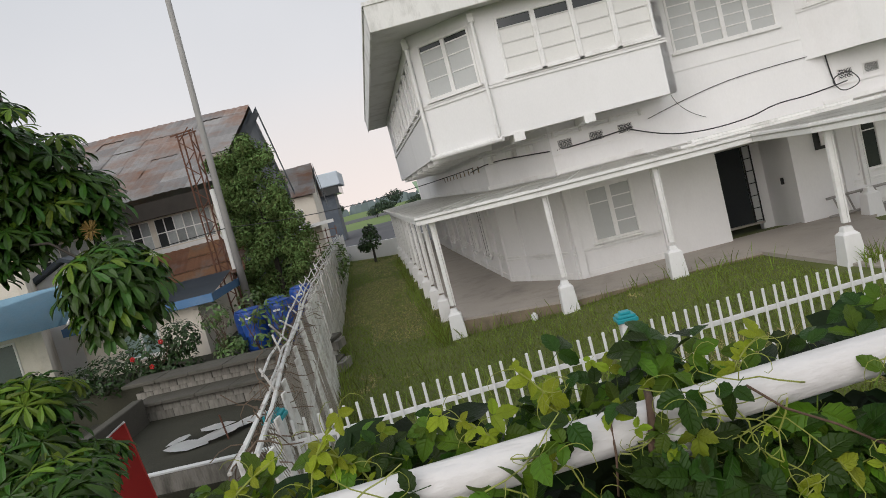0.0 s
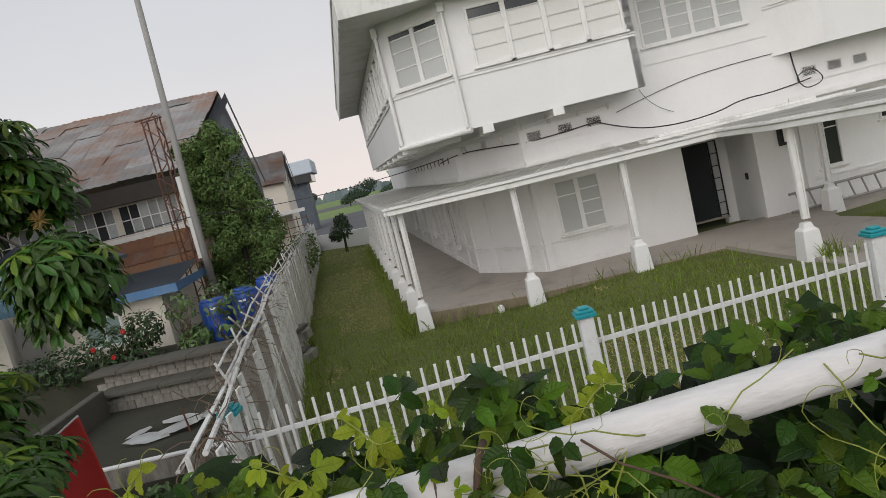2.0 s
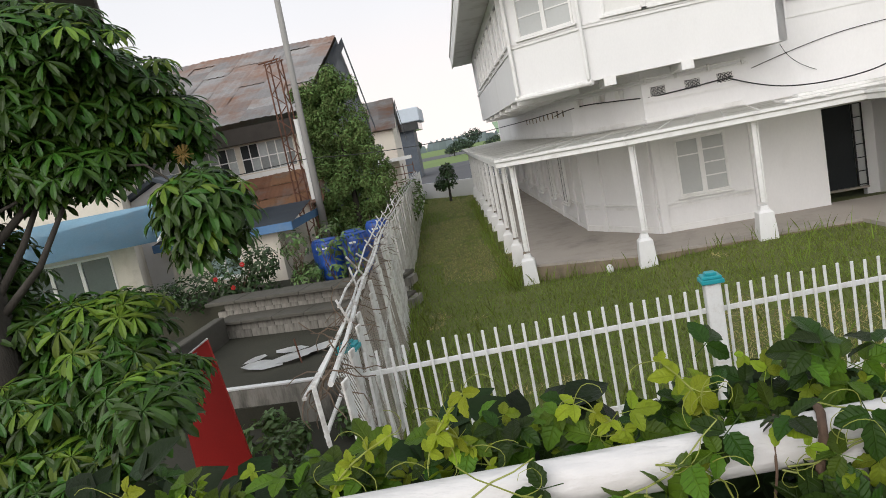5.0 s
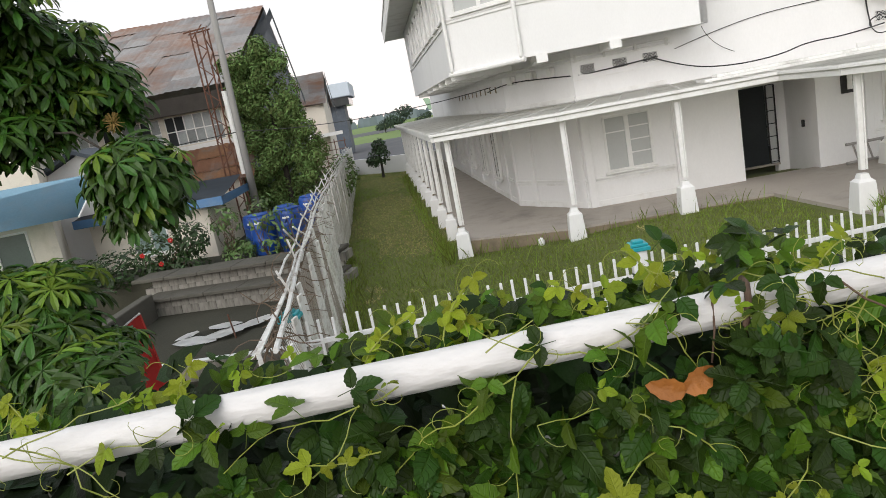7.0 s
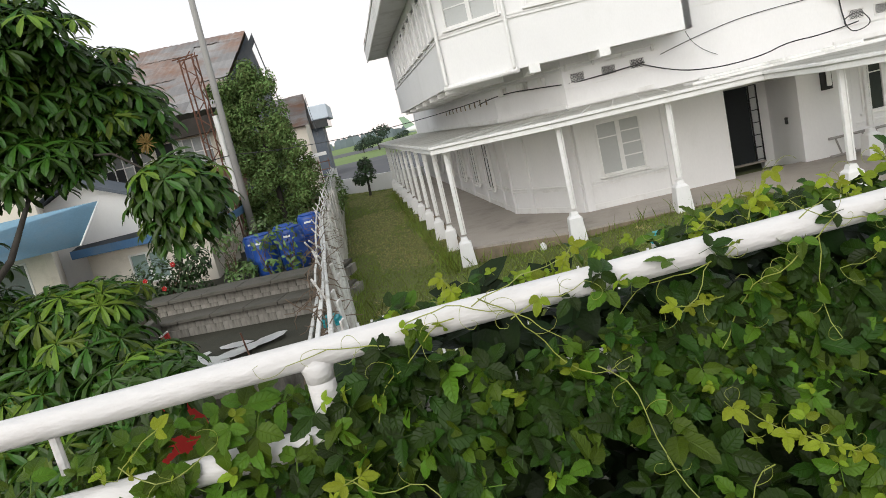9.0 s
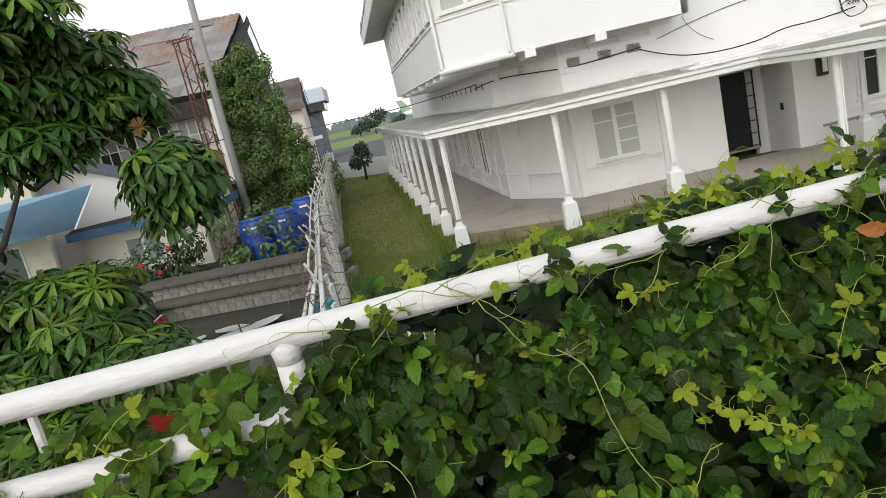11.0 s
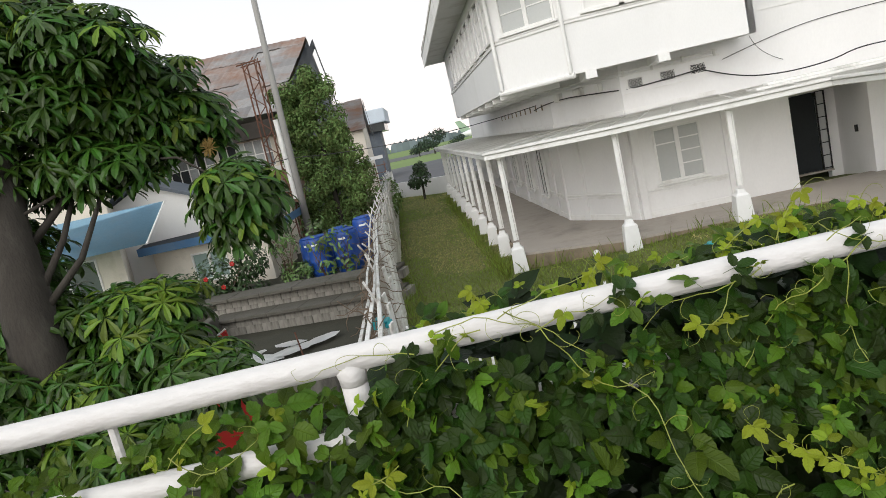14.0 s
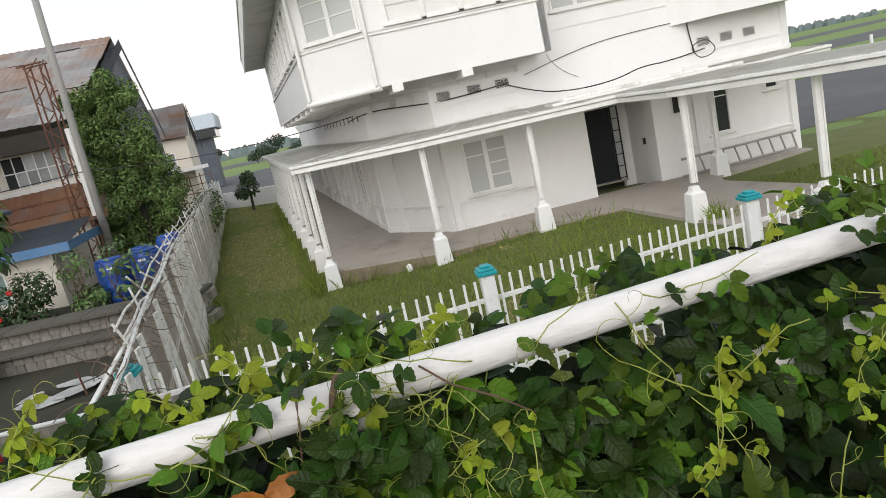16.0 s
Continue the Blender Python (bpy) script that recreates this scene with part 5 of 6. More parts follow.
for k in range(6):
    p = m @ Vector((0.6 + 0.72 * k, -1.9, 0))
    part("upright", tube(bmesh.new(), [p + Vector((0, 0, -0.5)), p + Vector((0, 0, 2.7))], 0.035, 5), RUST, scaffold)
for k in range(5):
    part("ledger", tube(bmesh.new(), [m @ Vector((0.5, -1.9, 0.3 + 0.55 * k)), m @ Vector((4.3, -1.9, 0.3 + 0.55 * k))], 0.03, 5), RUST, scaffold)
box_shed = empty("far_hangar", "pale blue-grey box-roofed hangar in the distance", "hangar")
HANGAR = material("pale_hangar_sheet", (0.50, 0.56, 0.62), 0.6, 0.08, 0.3, 6, 0.1, stain=(0.3, 0.32, 0.34), stain_amount=0.4, stain_scale=0.3)
m, ln = along((-27, 79.5), (-17.6, 80.5))
part("wall", box(bmesh.new(), (0, 0, -0.4), (ln - 1.0, 6, 6.2), m), DARK_SHEET, box_shed)
part("roof", box(bmesh.new(), (-0.5, -1.5, 7.3), (ln + 0.3, 9, 9.2), m, 0.1), HANGAR, box_shed)
part("clerestory", box(bmesh.new(), (-0.3, -1.0, 6.2), (ln - 0.1, 8, 7.3), m), DARK_PANE, box_shed, "dark glazed strip below the roof")


def aircraft(x, y, size, heading, tail_mat, label):
    ob = empty("aircraft", label, "aircraft", "parked aircraft")
    ob.matrix_world = pose(x, y, -0.5, 0, 0, heading) @ Matrix.Scale(size, 4)
    bm = lathe(bmesh.new(), [(0.05, -16), (0.9, -15), (1.7, -12.5), (1.9, -8), (1.9, 7), (1.4, 12), (0.5, 16.5)], 16)
    bmesh.ops.transform(bm, matrix=pose(0, 0, 3.2, 0, 90, 0), verts=bm.verts)
    part("fuselage", bm, PLANE_WHITE, ob, smooth=True)
    bm = prism(bmesh.new(), [(11, 4.4), (16, 4.2), (18, 9.5), (15.5, 9.5)], -0.15, 0.15)
    bmesh.ops.transform(bm, matrix=Matrix(((1, 0, 0, 0), (0, 0, 1, 0), (0, 1, 0, 0), (0, 0, 0, 1))), verts=bm.verts)
    part("tail_fin", bm, tail_mat, ob)
    for s in (-1, 1):
        part("wing", prism(bmesh.new(), [(-3, s * 1.5), (3, s * 1.5), (7, s * 15), (5, s * 15)], 2.3, 2.6), PLANE_WHITE, ob)
        part("engine", tube(bmesh.new(), [(-2.5, s * 5, 1.6), (1.5, s * 5, 1.6)], 0.9, 10), PLANE_WHITE, ob)
    part("landing_gear", boxed((-0.4, -2.5, 0), (0.4, 2.5, 1.6)), BLACK, ob)
    return ob


red_plane = aircraft(-61, 260, 0.6, 8, RED, "white aircraft with a red tail parked on the airfield")
part("belly_stripe", boxed((-10, -2.0, 1.9), (13, -1.6, 2.9)), RED, red_plane, "red stripe")
aircraft(-4, 300, 1.0, 170, material("green_tail_paint", (0.25, 0.36, 0.25), 0.5, 0.1, 1, 5, 0), "white aircraft with a green tail parked on the airfield")
for x, y, s in ((-21, 175, 4.2), (-26, 180, 2.6), (-14.5, 178, 2.4), (60, 330, 6), (-60, 300, 5)):
    ob = empty("far_tree", "dark rounded tree standing on the airfield", "tree", "airfield trees", at=(x, y, -0.5))
    part("trunk", tube(bmesh.new(), [(0, 0, 0), (0, 0, s * 0.8)], s * 0.07, 6, s * 0.04), BARK, ob)
    leaf_blob("crown", [(0, 0, s * 0.9, s * 0.8, s * 0.6, s * 0.55), (s * 0.5, 0, s * 1.2, s * 0.5, s * 0.4, s * 0.4), (-s * 0.5, 0, s * 0.7, s * 0.6, s * 0.4, s * 0.4)], 700, s * 0.2, FAR_TREE, ob, rng)
v, f = [], []
hr = random.Random(9)
for k in range(900):
    x = -900 + 2.6 * k + hr.uniform(-2, 2)
    y = 560 + hr.uniform(-20, 20)
    lift = 7 + 5 * noise.noise((x * 0.02, 0.3, 0)) + 3 * noise.noise((x * 0.11, 0.9, 0))
    w, h = hr.uniform(2.2, 4.5), max(2.5, lift + hr.uniform(-1.5, 1.5))
    i = len(v)
    n = 7
    v += [(x + w * math.cos(math.pi * q / (n - 1)) * hr.uniform(0.8, 1.1), y, -1 + h * (math.sin(math.pi * q / (n - 1)) ** 0.45) * hr.uniform(0.85, 1.08)) for q in range(n)]
    v += [(x + w * 0.7 * math.cos(math.pi * q / (n - 1)), y + 8, -1) for q in range(n)]
    f.append(tuple(range(i, i + n)))
    f += [(i + q, i + q + 1, i + n + q + 1, i + n + q) for q in range(n - 1)]
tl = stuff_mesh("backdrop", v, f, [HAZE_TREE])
tagged(tl, "line of trees beyond the airfield, haze tinted into their colour", "trees")
rf = empty("perimeter_fence", "thin white perimeter fence beyond the service road", "fence")
for k in range(14):
    part("post", boxed((16 + 5 * k, 30.5, 0.0), (16.15 + 5 * k, 30.65, 1.9)), FENCE_WHITE, rf)
part("rail", boxed((15, 30.55, 0.3), (85, 30.6, 0.42)), FENCE_WHITE, rf)

# ---- grass ----
def blades(name, places, rngen, h0, h1, w, mat, label, lean=0.5):
    n = len(places)
    p = np.array(places)
    h = rngen.uniform(h0, h1, n)
    a = rngen.uniform(0, 2 * np.pi, n)
    side = np.c_[np.cos(a), np.sin(a), np.zeros(n)] * (w * rngen.uniform(0.6, 1.3, n))[:, None]
    tip = p + np.c_[rngen.normal(0, lean, n) * h, rngen.normal(0, lean, n) * h, h]
    mid = p + (tip - p) * 0.5 + np.c_[np.zeros(n), np.zeros(n), h * 0.12]
    v = np.stack([p - side, p + side, mid + side * 0.7, tip, mid - side * 0.7], 1).reshape(-1, 3)
    f = [(5 * k, 5 * k + 1, 5 * k + 2, 5 * k + 3, 5 * k + 4) for k in range(n)]
    ob = stuff_mesh(name, v.tolist(), f, [mat])
    return tagged(ob, label, "grass", kind="stuff")


def on_lawn(x, y):
    if y > 0.6:
        return fence_x(y) < x < -2.32 + SLOPE * (y - 0.62)
    edge_y = 0.9 - (x + 2.27) * 0.343 if x < 0.03 else 0.1
    if y > edge_y - 0.03:
        return False
    if x > 4.05 and y < 3 and x < 4.3 - 0.15 * (y + 2.2) + 2.8:
        return False
    return x > fence_x(y) + (0.3 if y < 1 else 0) and y > -9


npr = np.random.default_rng(11)
short, straw, tall = [], [], []
while len(short) < 110000:
    x, y = npr.uniform(-10.5, 11), -8.6 + 41 * npr.random() ** 1.7
    if on_lawn(x, y):
        patch = noise.noise((x * 0.45, y * 0.25, 3.1)) + 0.35 * noise.noise((x * 2, y * 2, 1.0)) + (0.28 if y > 2 and abs(x - fence_x(y) - 1.6) < 0.7 else -0.05)
        (straw if patch > (0.0 if x < -2.6 and y > -3 else 0.3) and npr.random() < 0.65 else short).append((x, y, lawn_z(x, y) - 0.01))
blades("grass", short, npr, 0.025, 0.075, 0.007, GRASS, "short green lawn grass")
blades("dry_grass", straw, npr, 0.02, 0.06, 0.008, STRAW, "dry cut straw-coloured grass on the lawn", 1.2)
for _ in range(3000):
    r = npr.random()
    if r < 0.35:
        y = npr.uniform(0.5, 24) if npr.random() < 0.75 else npr.uniform(0.2, 2.5)
        x = -2.66 + SLOPE * (y - 0.62) - abs(npr.normal(0, 0.16))
    elif r < 0.6:
        y = npr.uniform(-7.5, 30) if npr.random() < 0.4 else npr.uniform(-6, 3)
        x = fence_x(y) + (0.3 * (1 - (y + 8) / 9) if y < 1 else 0) + abs(npr.normal(0.1, 0.2))
    elif r < 0.66:
        x = npr.uniform(-2.5, 4.0)
        y = (0.86 - (x + 2.27) * 0.343 if x < 0.03 else 0.08) - abs(npr.normal(0, 0.16)) - 0.02
        if npr.random() < 0.3:
            x = npr.normal(-2.0, 0.4)
            y = 0.86 - (x + 2.27) * 0.343 - abs(npr.normal(0, 0.25)) - 0.02
    elif r > 0.96:
        x, y = npr.normal(4.75, 0.16), npr.normal(-2.75, 0.14)
    else:
        x, y = npr.uniform(-4.5, 4.0), npr.uniform(-7.2, -0.6)
        if not on_lawn(x, y):
            continue
    tall.append((x, y, lawn_z(x, y) - 0.02))
blades("tall_grass", tall, npr, 0.12, 0.42, 0.009, GRASS, "long green grass along posts, kerb and fence", 0.35)

# ---- tree with whorled leaves over the drain ----
tree = empty("whorl_leaf_tree", "dark tree with whorled glossy leaves over the drain", "tree", at=(-6.35, -8.75, -0.3))
TO = Vector((-6.35, -8.75, -0.3))


def limb(pts, r0, r1):
    return tube(bmesh.new(), [Vector(p) - TO for p in pts], r0, 10, r1)


part("trunk", limb([(-6.75, -8.9, -0.3), (-6.75, -8.8, 1.0), (-6.8, -8.65, 2.4), (-7.0, -8.3, 3.6), (-7.2, -7.7, 4.6)], 0.33, 0.16), BARK, tree, smooth=True)
for pts in ([(-6.75, -8.7, 1.8), (-6.5, -8.3, 2.2), (-6.2, -8.0, 2.45)], [(-6.75, -8.75, 1.4), (-6.3, -8.4, 1.7), (-5.8, -8.2, 1.85)],
            [(-6.8, -8.6, 2.6), (-6.35, -8.3, 3.1), (-6.25, -7.8, 3.7)], [(-6.8, -8.6, 2.7), (-6.55, -8.2, 3.3), (-6.6, -7.6, 3.9)], [(-6.9, -8.4, 3.2), (-6.4, -7.6, 4.0), (-5.9, -6.9, 4.3)], [(-6.9, -8.4, 3.0), (-7.4, -8.3, 3.6), (-7.8, -8.1, 4.2)]):
    part("limb", limb(pts, 0.042, 0.02), BARK, tree, smooth=True)
part("twig", limb([(-6.85, -8.3, 3.6), (-6.2, -7.6, 3.95), (-5.5, -7.6, 3.85), (-4.95, -7.9, 3.5)], 0.018, 0.01), BARK, tree, smooth=True)
lv, lf = [], []
for t_, w_, z_ in ((0.0, 0.004, 0.0), (0.3, 0.017, 0.004), (0.62, 0.030, -0.006), (0.86, 0.026, -0.026), (1.0, 0.004, -0.045)):
    lv += [(t_ * 0.215, -w_, z_ + w_ * 0.35), (t_ * 0.215, 0, z_), (t_ * 0.215, w_, z_ + w_ * 0.35)]
for k in range(4):
    lf += [(3 * k, 3 * k + 3, 3 * k + 4, 3 * k + 1), (3 * k + 1, 3 * k + 4, 3 * k + 5, 3 * k + 2)]
whorl_v, whorl_f = [], []
for k in range(8):
    a, tilt = 2 * math.pi * k / 8 + 0.1 * (k % 3), -0.14 - 0.18 * (k % 2)
    R = Matrix.Rotation(a, 3, "Z") @ Matrix.Rotation(-tilt, 3, "Y")
    i = len(whorl_v)
    whorl_v += [tuple(R @ Vector((x + 0.012, y, z))) for x, y, z in lv]
    whorl_f += [tuple(q + i for q in fc) for fc in lf]
tr = random.Random(21)
masses = [(-7.45, -7.9, 3.1, 0.7, 0.5, 0.6, 190), (-8.3, -7.6, 2.7, 0.8, 0.6, 0.9, 190), (-7.3, -8.1, 2.3, 0.5, 0.4, 0.5, 110), (-5.0, -9.3, 2.08, 0.38, 0.32, 0.16, 80), (-4.62, -9.8, 2.12, 0.26, 0.25, 0.12, 44), (-6.2, -7.6, 5.12, 0.75, 0.6, 0.42, 180), (-7.05, -7.3, 5.35, 0.85, 0.8, 0.5, 220), (-7.9, -7.9, 5.5, 0.9, 0.8, 0.7, 200), (-6.35, -7.2, 4.35, 0.8, 0.6, 0.5, 200), (-5.9, -8.35, 2.2, 0.5, 0.4, 0.25, 110), (-6.3, -6.95, 4.75, 0.95, 0.8, 0.45, 300), (-5.75, -6.75, 4.25, 0.6, 0.6, 0.38, 190), (-6.9, -7.5, 4.6, 0.95, 0.8, 0.8, 300), (-6.5, -7.5, 3.95, 0.85, 0.6, 0.33, 230),
          (-7.7, -8.1, 4.3, 0.95, 0.8, 1.0, 200), (-4.82, -7.95, 3.42, 0.42, 0.42, 0.30, 140), (-4.86, -7.9, 3.12, 0.36, 0.36, 0.24, 70), (-6.2, -8.0, 2.48, 0.78, 0.55, 0.26, 260),
          (-6.95, -8.3, 2.45, 0.6, 0.5, 0.35, 120), (-5.75, -8.2, 1.88, 0.62, 0.45, 0.24, 190), (-6.5, -8.6, 1.95, 0.65, 0.5, 0.28, 150), (-6.2, -8.8, 1.35, 0.9, 0.5, 0.35, 170), (-7.3, -9.0, 1.9, 0.7, 0.5, 0.6, 130)]
dark_m, new_m = [], []
for cx, cy, cz, rx, ry, rz, n in masses:
    for _ in range(n):
        d = Vector((tr.gauss(0, 1), tr.gauss(-0.25, 1), tr.gauss(0.35, 1))).normalized()
        r = tr.uniform(0.55, 1.04)
        p = (cx + d.x * rx * r, cy + d.y * ry * r, cz + d.z * rz * r)
        nrm = Vector((d.x * 0.6 + tr.uniform(-0.25, 0.25), d.y * 0.6 - 0.2 + tr.uniform(-0.25, 0.25), 0.8 + tr.uniform(0, 0.4)))
        fresh = r > 0.88 and d.z > -0.1 and tr.random() < 0.22
        (new_m if fresh else dark_m).append(turned(p, nrm, tr.uniform(0, 6.28), tr.uniform(0.75, 1.2)))
for nm, ms, mt in (("crown", dark_m, TREE_LEAF), ("new_growth", new_m, TREE_NEW)):
    v, f = scatter(whorl_v, whorl_f, [Matrix.Translation(-TO) @ q for q in ms])
    stuff_mesh(nm, v, f, [mt], tree)
tuft = bpy.data.meshes.new("flower_tuft")
bm = bmesh.new()
for k in range(60):
    d = Vector((tr.gauss(0, 1), tr.gauss(0, 1), tr.gauss(0.4, 1))).normalized()
    tube(bm, [d * 0.03, d * 0.11], 0.008, 4, 0.004)
bm.to_mesh(tuft)
bm.free()
tuft.materials.append(material("brown_flower_buds", (0.30, 0.20, 0.06), 0.8, 0.3, 10, 60, 0))
for p in ((-5.95, -7.25, 3.75), (-5.35, -7.1, 3.9)):
    shared("flower_tuft", tuft, Matrix.Translation(Vector(p) - TO), tree)

# ---- pipe railing ----
def rail_y(x):
    return -13.0475 + 0.1183 * x


def rail_z(x):
    return 3.1769 + 0.0064 * x


LOW = -0.128
railing = empty("pipe_railing", "white painted steel pipe railing of the footway", "railing")
xs = np.linspace(-8.0, 5.0, 40)
part("top_rail", tube(bmesh.new(), [(x, rail_y(x), rail_z(x)) for x in xs], 0.0211, 20), RAIL, railing, smooth=True)
part("lower_rail", tube(bmesh.new(), [(x, rail_y(x), rail_z(x) + LOW) for x in xs], 0.0205, 16), RAIL, railing, smooth=True)
for x in (-4.6, -3.567, -2.534, -1.50, -0.467, 0.566, 1.6, 2.63):
    part("post", tube(bmesh.new(), [(x, rail_y(x), 2.0), (x, rail_y(x), rail_z(x) - 0.004)], 0.0205, 16), RAIL, railing, smooth=True)
    part("weld_collar", lathe(bmesh.new(), [(0.0207, -0.040), (0.0218, -0.028), (0.0245, -0.018), (0.0215, -0.008)], 16, (x, rail_y(x), rail_z(x))), RAIL, railing, smooth=True)
part("picket", tube(bmesh.new(), [(-2.905, rail_y(-2.905), rail_z(-2.905) + LOW * 0.6), (-2.905, rail_y(-2.905), rail_z(-2.905))], 0.007, 8), RAIL, railing)

# ---- vine over the railing ----
vine = empty("vine", "lush green climbing vine with three-lobed leaves over the white railing", "vine", at=(-1.6, rail_y(-1.6), 2.05))
VO = Vector(vine.location)


def leaflet(length, width, rngv, n=8):
    """A toothed oval leaflet with a pointed tip, creased along its rib; each vertex also gets its place along and across."""
    v, f, rib = [], [], []
    arch, twist = rngv.uniform(0.08, 0.34), rngv.uniform(-0.12, 0.12)
    for k in range(n + 1):
        t = k / n
        w = width * 0.5 * (math.sin(math.pi * (0.05 + 0.95 * t) ** 0.92) ** 0.72 if 0 < k < n else 0.10 if k == 0 else 0.02)
        w *= 1.09 if k % 2 else 0.93
        z = -arch * length * t * t
        c = 0.34 * w
        wave = rngv.uniform(-0.03, 0.03) * length
        for q, s in enumerate((-1, -0.5, 0, 0.5, 1)):
            lift = c * abs(s) * (1.2 - 0.2 * abs(s)) + twist * s * w + (wave * s if abs(s) == 1 else 0)
            v.append((t * length - 0.06 * length * abs(s) * (1 - t), s * w, z + lift))
            rib.append((t, abs(s)))
    for k in range(n):
        a = 5 * k
        for q in range(4):
            f.append((a + q, a + 5 + q, a + 6 + q, a + 1 + q))
    return v, f, rib


def trifoliate(rngv, size=1.0):
    v, f, rib = [], [], []
    for ang, ln, w, off in ((0, 0.056, 0.036, 0.011), (70, 0.044, 0.031, 0.004), (-70, 0.044, 0.031, 0.004)):
        a, b, r = leaflet(ln * size * rngv.uniform(0.9, 1.1), w * size * rngv.uniform(0.9, 1.1), rngv)
        R = Matrix.Rotation(radians(ang + rngv.uniform(-12, 12)), 3, "Z") @ Matrix.Rotation(radians(rngv.uniform(-16, 24)), 3, "Y") @ Matrix.Rotation(radians(rngv.uniform(-20, 20)), 3, "X")
        i = len(v)
        v += [tuple(R @ Vector((x + off * size, y, z))) for x, y, z in a]
        f += [tuple(q + i for q in fc) for fc in b]
        rib += r
    i = len(v)
    v += [(-0.03, -0.0009, -0.012), (-0.03, 0.0009, -0.012), (0.012, 0.0009, 0), (0.012, -0.0009, 0)]
    f.append((i, i + 1, i + 2, i + 3))
    rib += [(0.5, 0.0)] * 4
    return v, f, rib


def ribbed(me, rib, copies=1):
    """Stores the place along and across each leaflet, by which the veins run."""
    r = np.tile(np.asarray(rib, "f"), (copies, 1))
    for k, nm in enumerate(("along", "across")):
        me.attributes.new(nm, "FLOAT", "POINT").data.foreach_set("value", np.ascontiguousarray(r[:, k]))


vr = random.Random(33)
forms = [trifoliate(vr, s) for s in (1.0, 0.95, 1.1, 0.85, 1.15, 0.9, 1.05, 0.8)]
simple_v, simple_f = [], []
for ang, ln in ((0, 0.058), (78, 0.046), (-78, 0.046)):
    a_, b_ = leaf_shape(ln, ln * 0.75, 0.3, 0.2, 3)
    R = Matrix.Rotation(radians(ang), 3, "Z")
    i0 = len(simple_v)
    simple_v += [tuple(R @ Vector(q)) for q in a_]
    simple_f += [tuple(q + i0 for q in fc) for fc in b_]


def bulge(x, z):
    """How far the leaves stand out from the railing towards the footway."""
    below = rail_z(x) - z
    full = 0.14 - 0.07 * smooth01(-1.95, -1.6, x)
    return 0.018 + full * smooth01(0.0, 0.32, below) + 0.035 * noise.noise((x * 3.2, z * 4.1, 0.4))


def clumped(x, z):
    """Leaves gather in clumps and leave gaps between them."""
    return noise.noise((x * 9.0, z * 9.0, 4.4)) + 0.5 * noise.noise((x * 21.0, z * 21.0, 1.1))


DEAD_AT = (-1.607, 3.108)
dark_forms, lit_forms = [[] for _ in forms], [[] for _ in forms]
single = []
count = 0
while count < 5200:
    x = vr.uniform(-3.5, 0.9)
    rz = rail_z(x)
    below = 0.028 + vr.random() ** 0.9 * 0.85
    z = rz - below
    if x < -2.47 + 0.06 * noise.noise((z * 9, 1.7, 0)):
        dense = 0.0 if below < 0.16 else 0.75
    elif x > -1.47:
        dense = 0.50
    else:
        dense = 0.86 if below > 0.05 else 0.5
    if vr.random() > dense or clumped(x, z) < -0.05 + 0.14 * smooth01(-1.9, -1.4, x) or math.hypot(x - DEAD_AT[0], z - DEAD_AT[1]) < 0.042:
        continue
    layer = vr.random()
    y = rail_y(x) - bulge(x, z) * (1.0 - 0.75 * layer ** 1.5) + vr.uniform(-0.012, 0.012)
    nrm = Vector((vr.gauss(0, 0.42), -0.62 + vr.gauss(0, 0.3), 0.62 + vr.gauss(0, 0.34)))
    mt = turned((x, y, z), nrm, vr.gauss(-1.2, 1.5), vr.uniform(0.45, 0.95))
    k = vr.randrange(len(forms))
    if layer < 0.14 and len(single) < 230:
        single.append((k, mt, vr.random() < 0.07))
    else:
        # Outermost leaves are coloured lighter for the light they catch, fewer on the right.
        (lit_forms if layer < 0.30 and vr.random() < (0.55 if x < -1.6 else 0.28) else dark_forms)[k].append(mt)
    count += 1
# leaves that hang over the lower rail
for k in range(620):
    x = vr.uniform(-2.55, -1.12)
    below = vr.uniform(0.07, 0.20)
    z = rail_z(x) - below
    nrm = Vector((vr.gauss(0, 0.42), -0.65 + vr.gauss(0, 0.3), 0.6 + vr.gauss(0, 0.3)))
    (lit_forms if vr.random() < 0.25 else dark_forms)[vr.randrange(len(forms))].append(turned((x, rail_y(x) - max(0.032, bulge(x, z) * vr.uniform(0.5, 1.0)), z), nrm, vr.gauss(-1.2, 1.4), vr.uniform(0.45, 0.85)))
# leaves before the post under the woody stem
for k in range(150):
    x = vr.gauss(-1.50, 0.03)
    z = rail_z(x) - vr.uniform(0.03, 0.62)
    dark_forms[vr.randrange(len(forms))].append(turned((x, rail_y(x) - vr.uniform(0.03, 0.06), z), (vr.gauss(0, 0.4), -0.7, 0.5), vr.gauss(-1.2, 1.4), vr.uniform(0.5, 0.8)))
# sparse leaves between and over the rails beyond the end post
for k in range(190):
    x = -2.46 - abs(vr.gauss(0, 0.42))
    below = vr.uniform(0.055, 0.135) if k < 120 else vr.uniform(0.12, 0.2)
    out = vr.choice((-0.05, -0.035, 0.03)) if k < 120 else vr.choice((-0.04, 0.035))
    if out > 0 and vr.random() < 0.45:
        continue
    nrm = Vector((vr.gauss(0, 0.4), -0.6 + vr.gauss(0, 0.3), 0.65))
    lit_forms[vr.randrange(len(forms))].append(turned((x, rail_y(x) - out, rail_z(x) - below), nrm, vr.uniform(0, 6.28), vr.uniform(0.4, 0.85)))
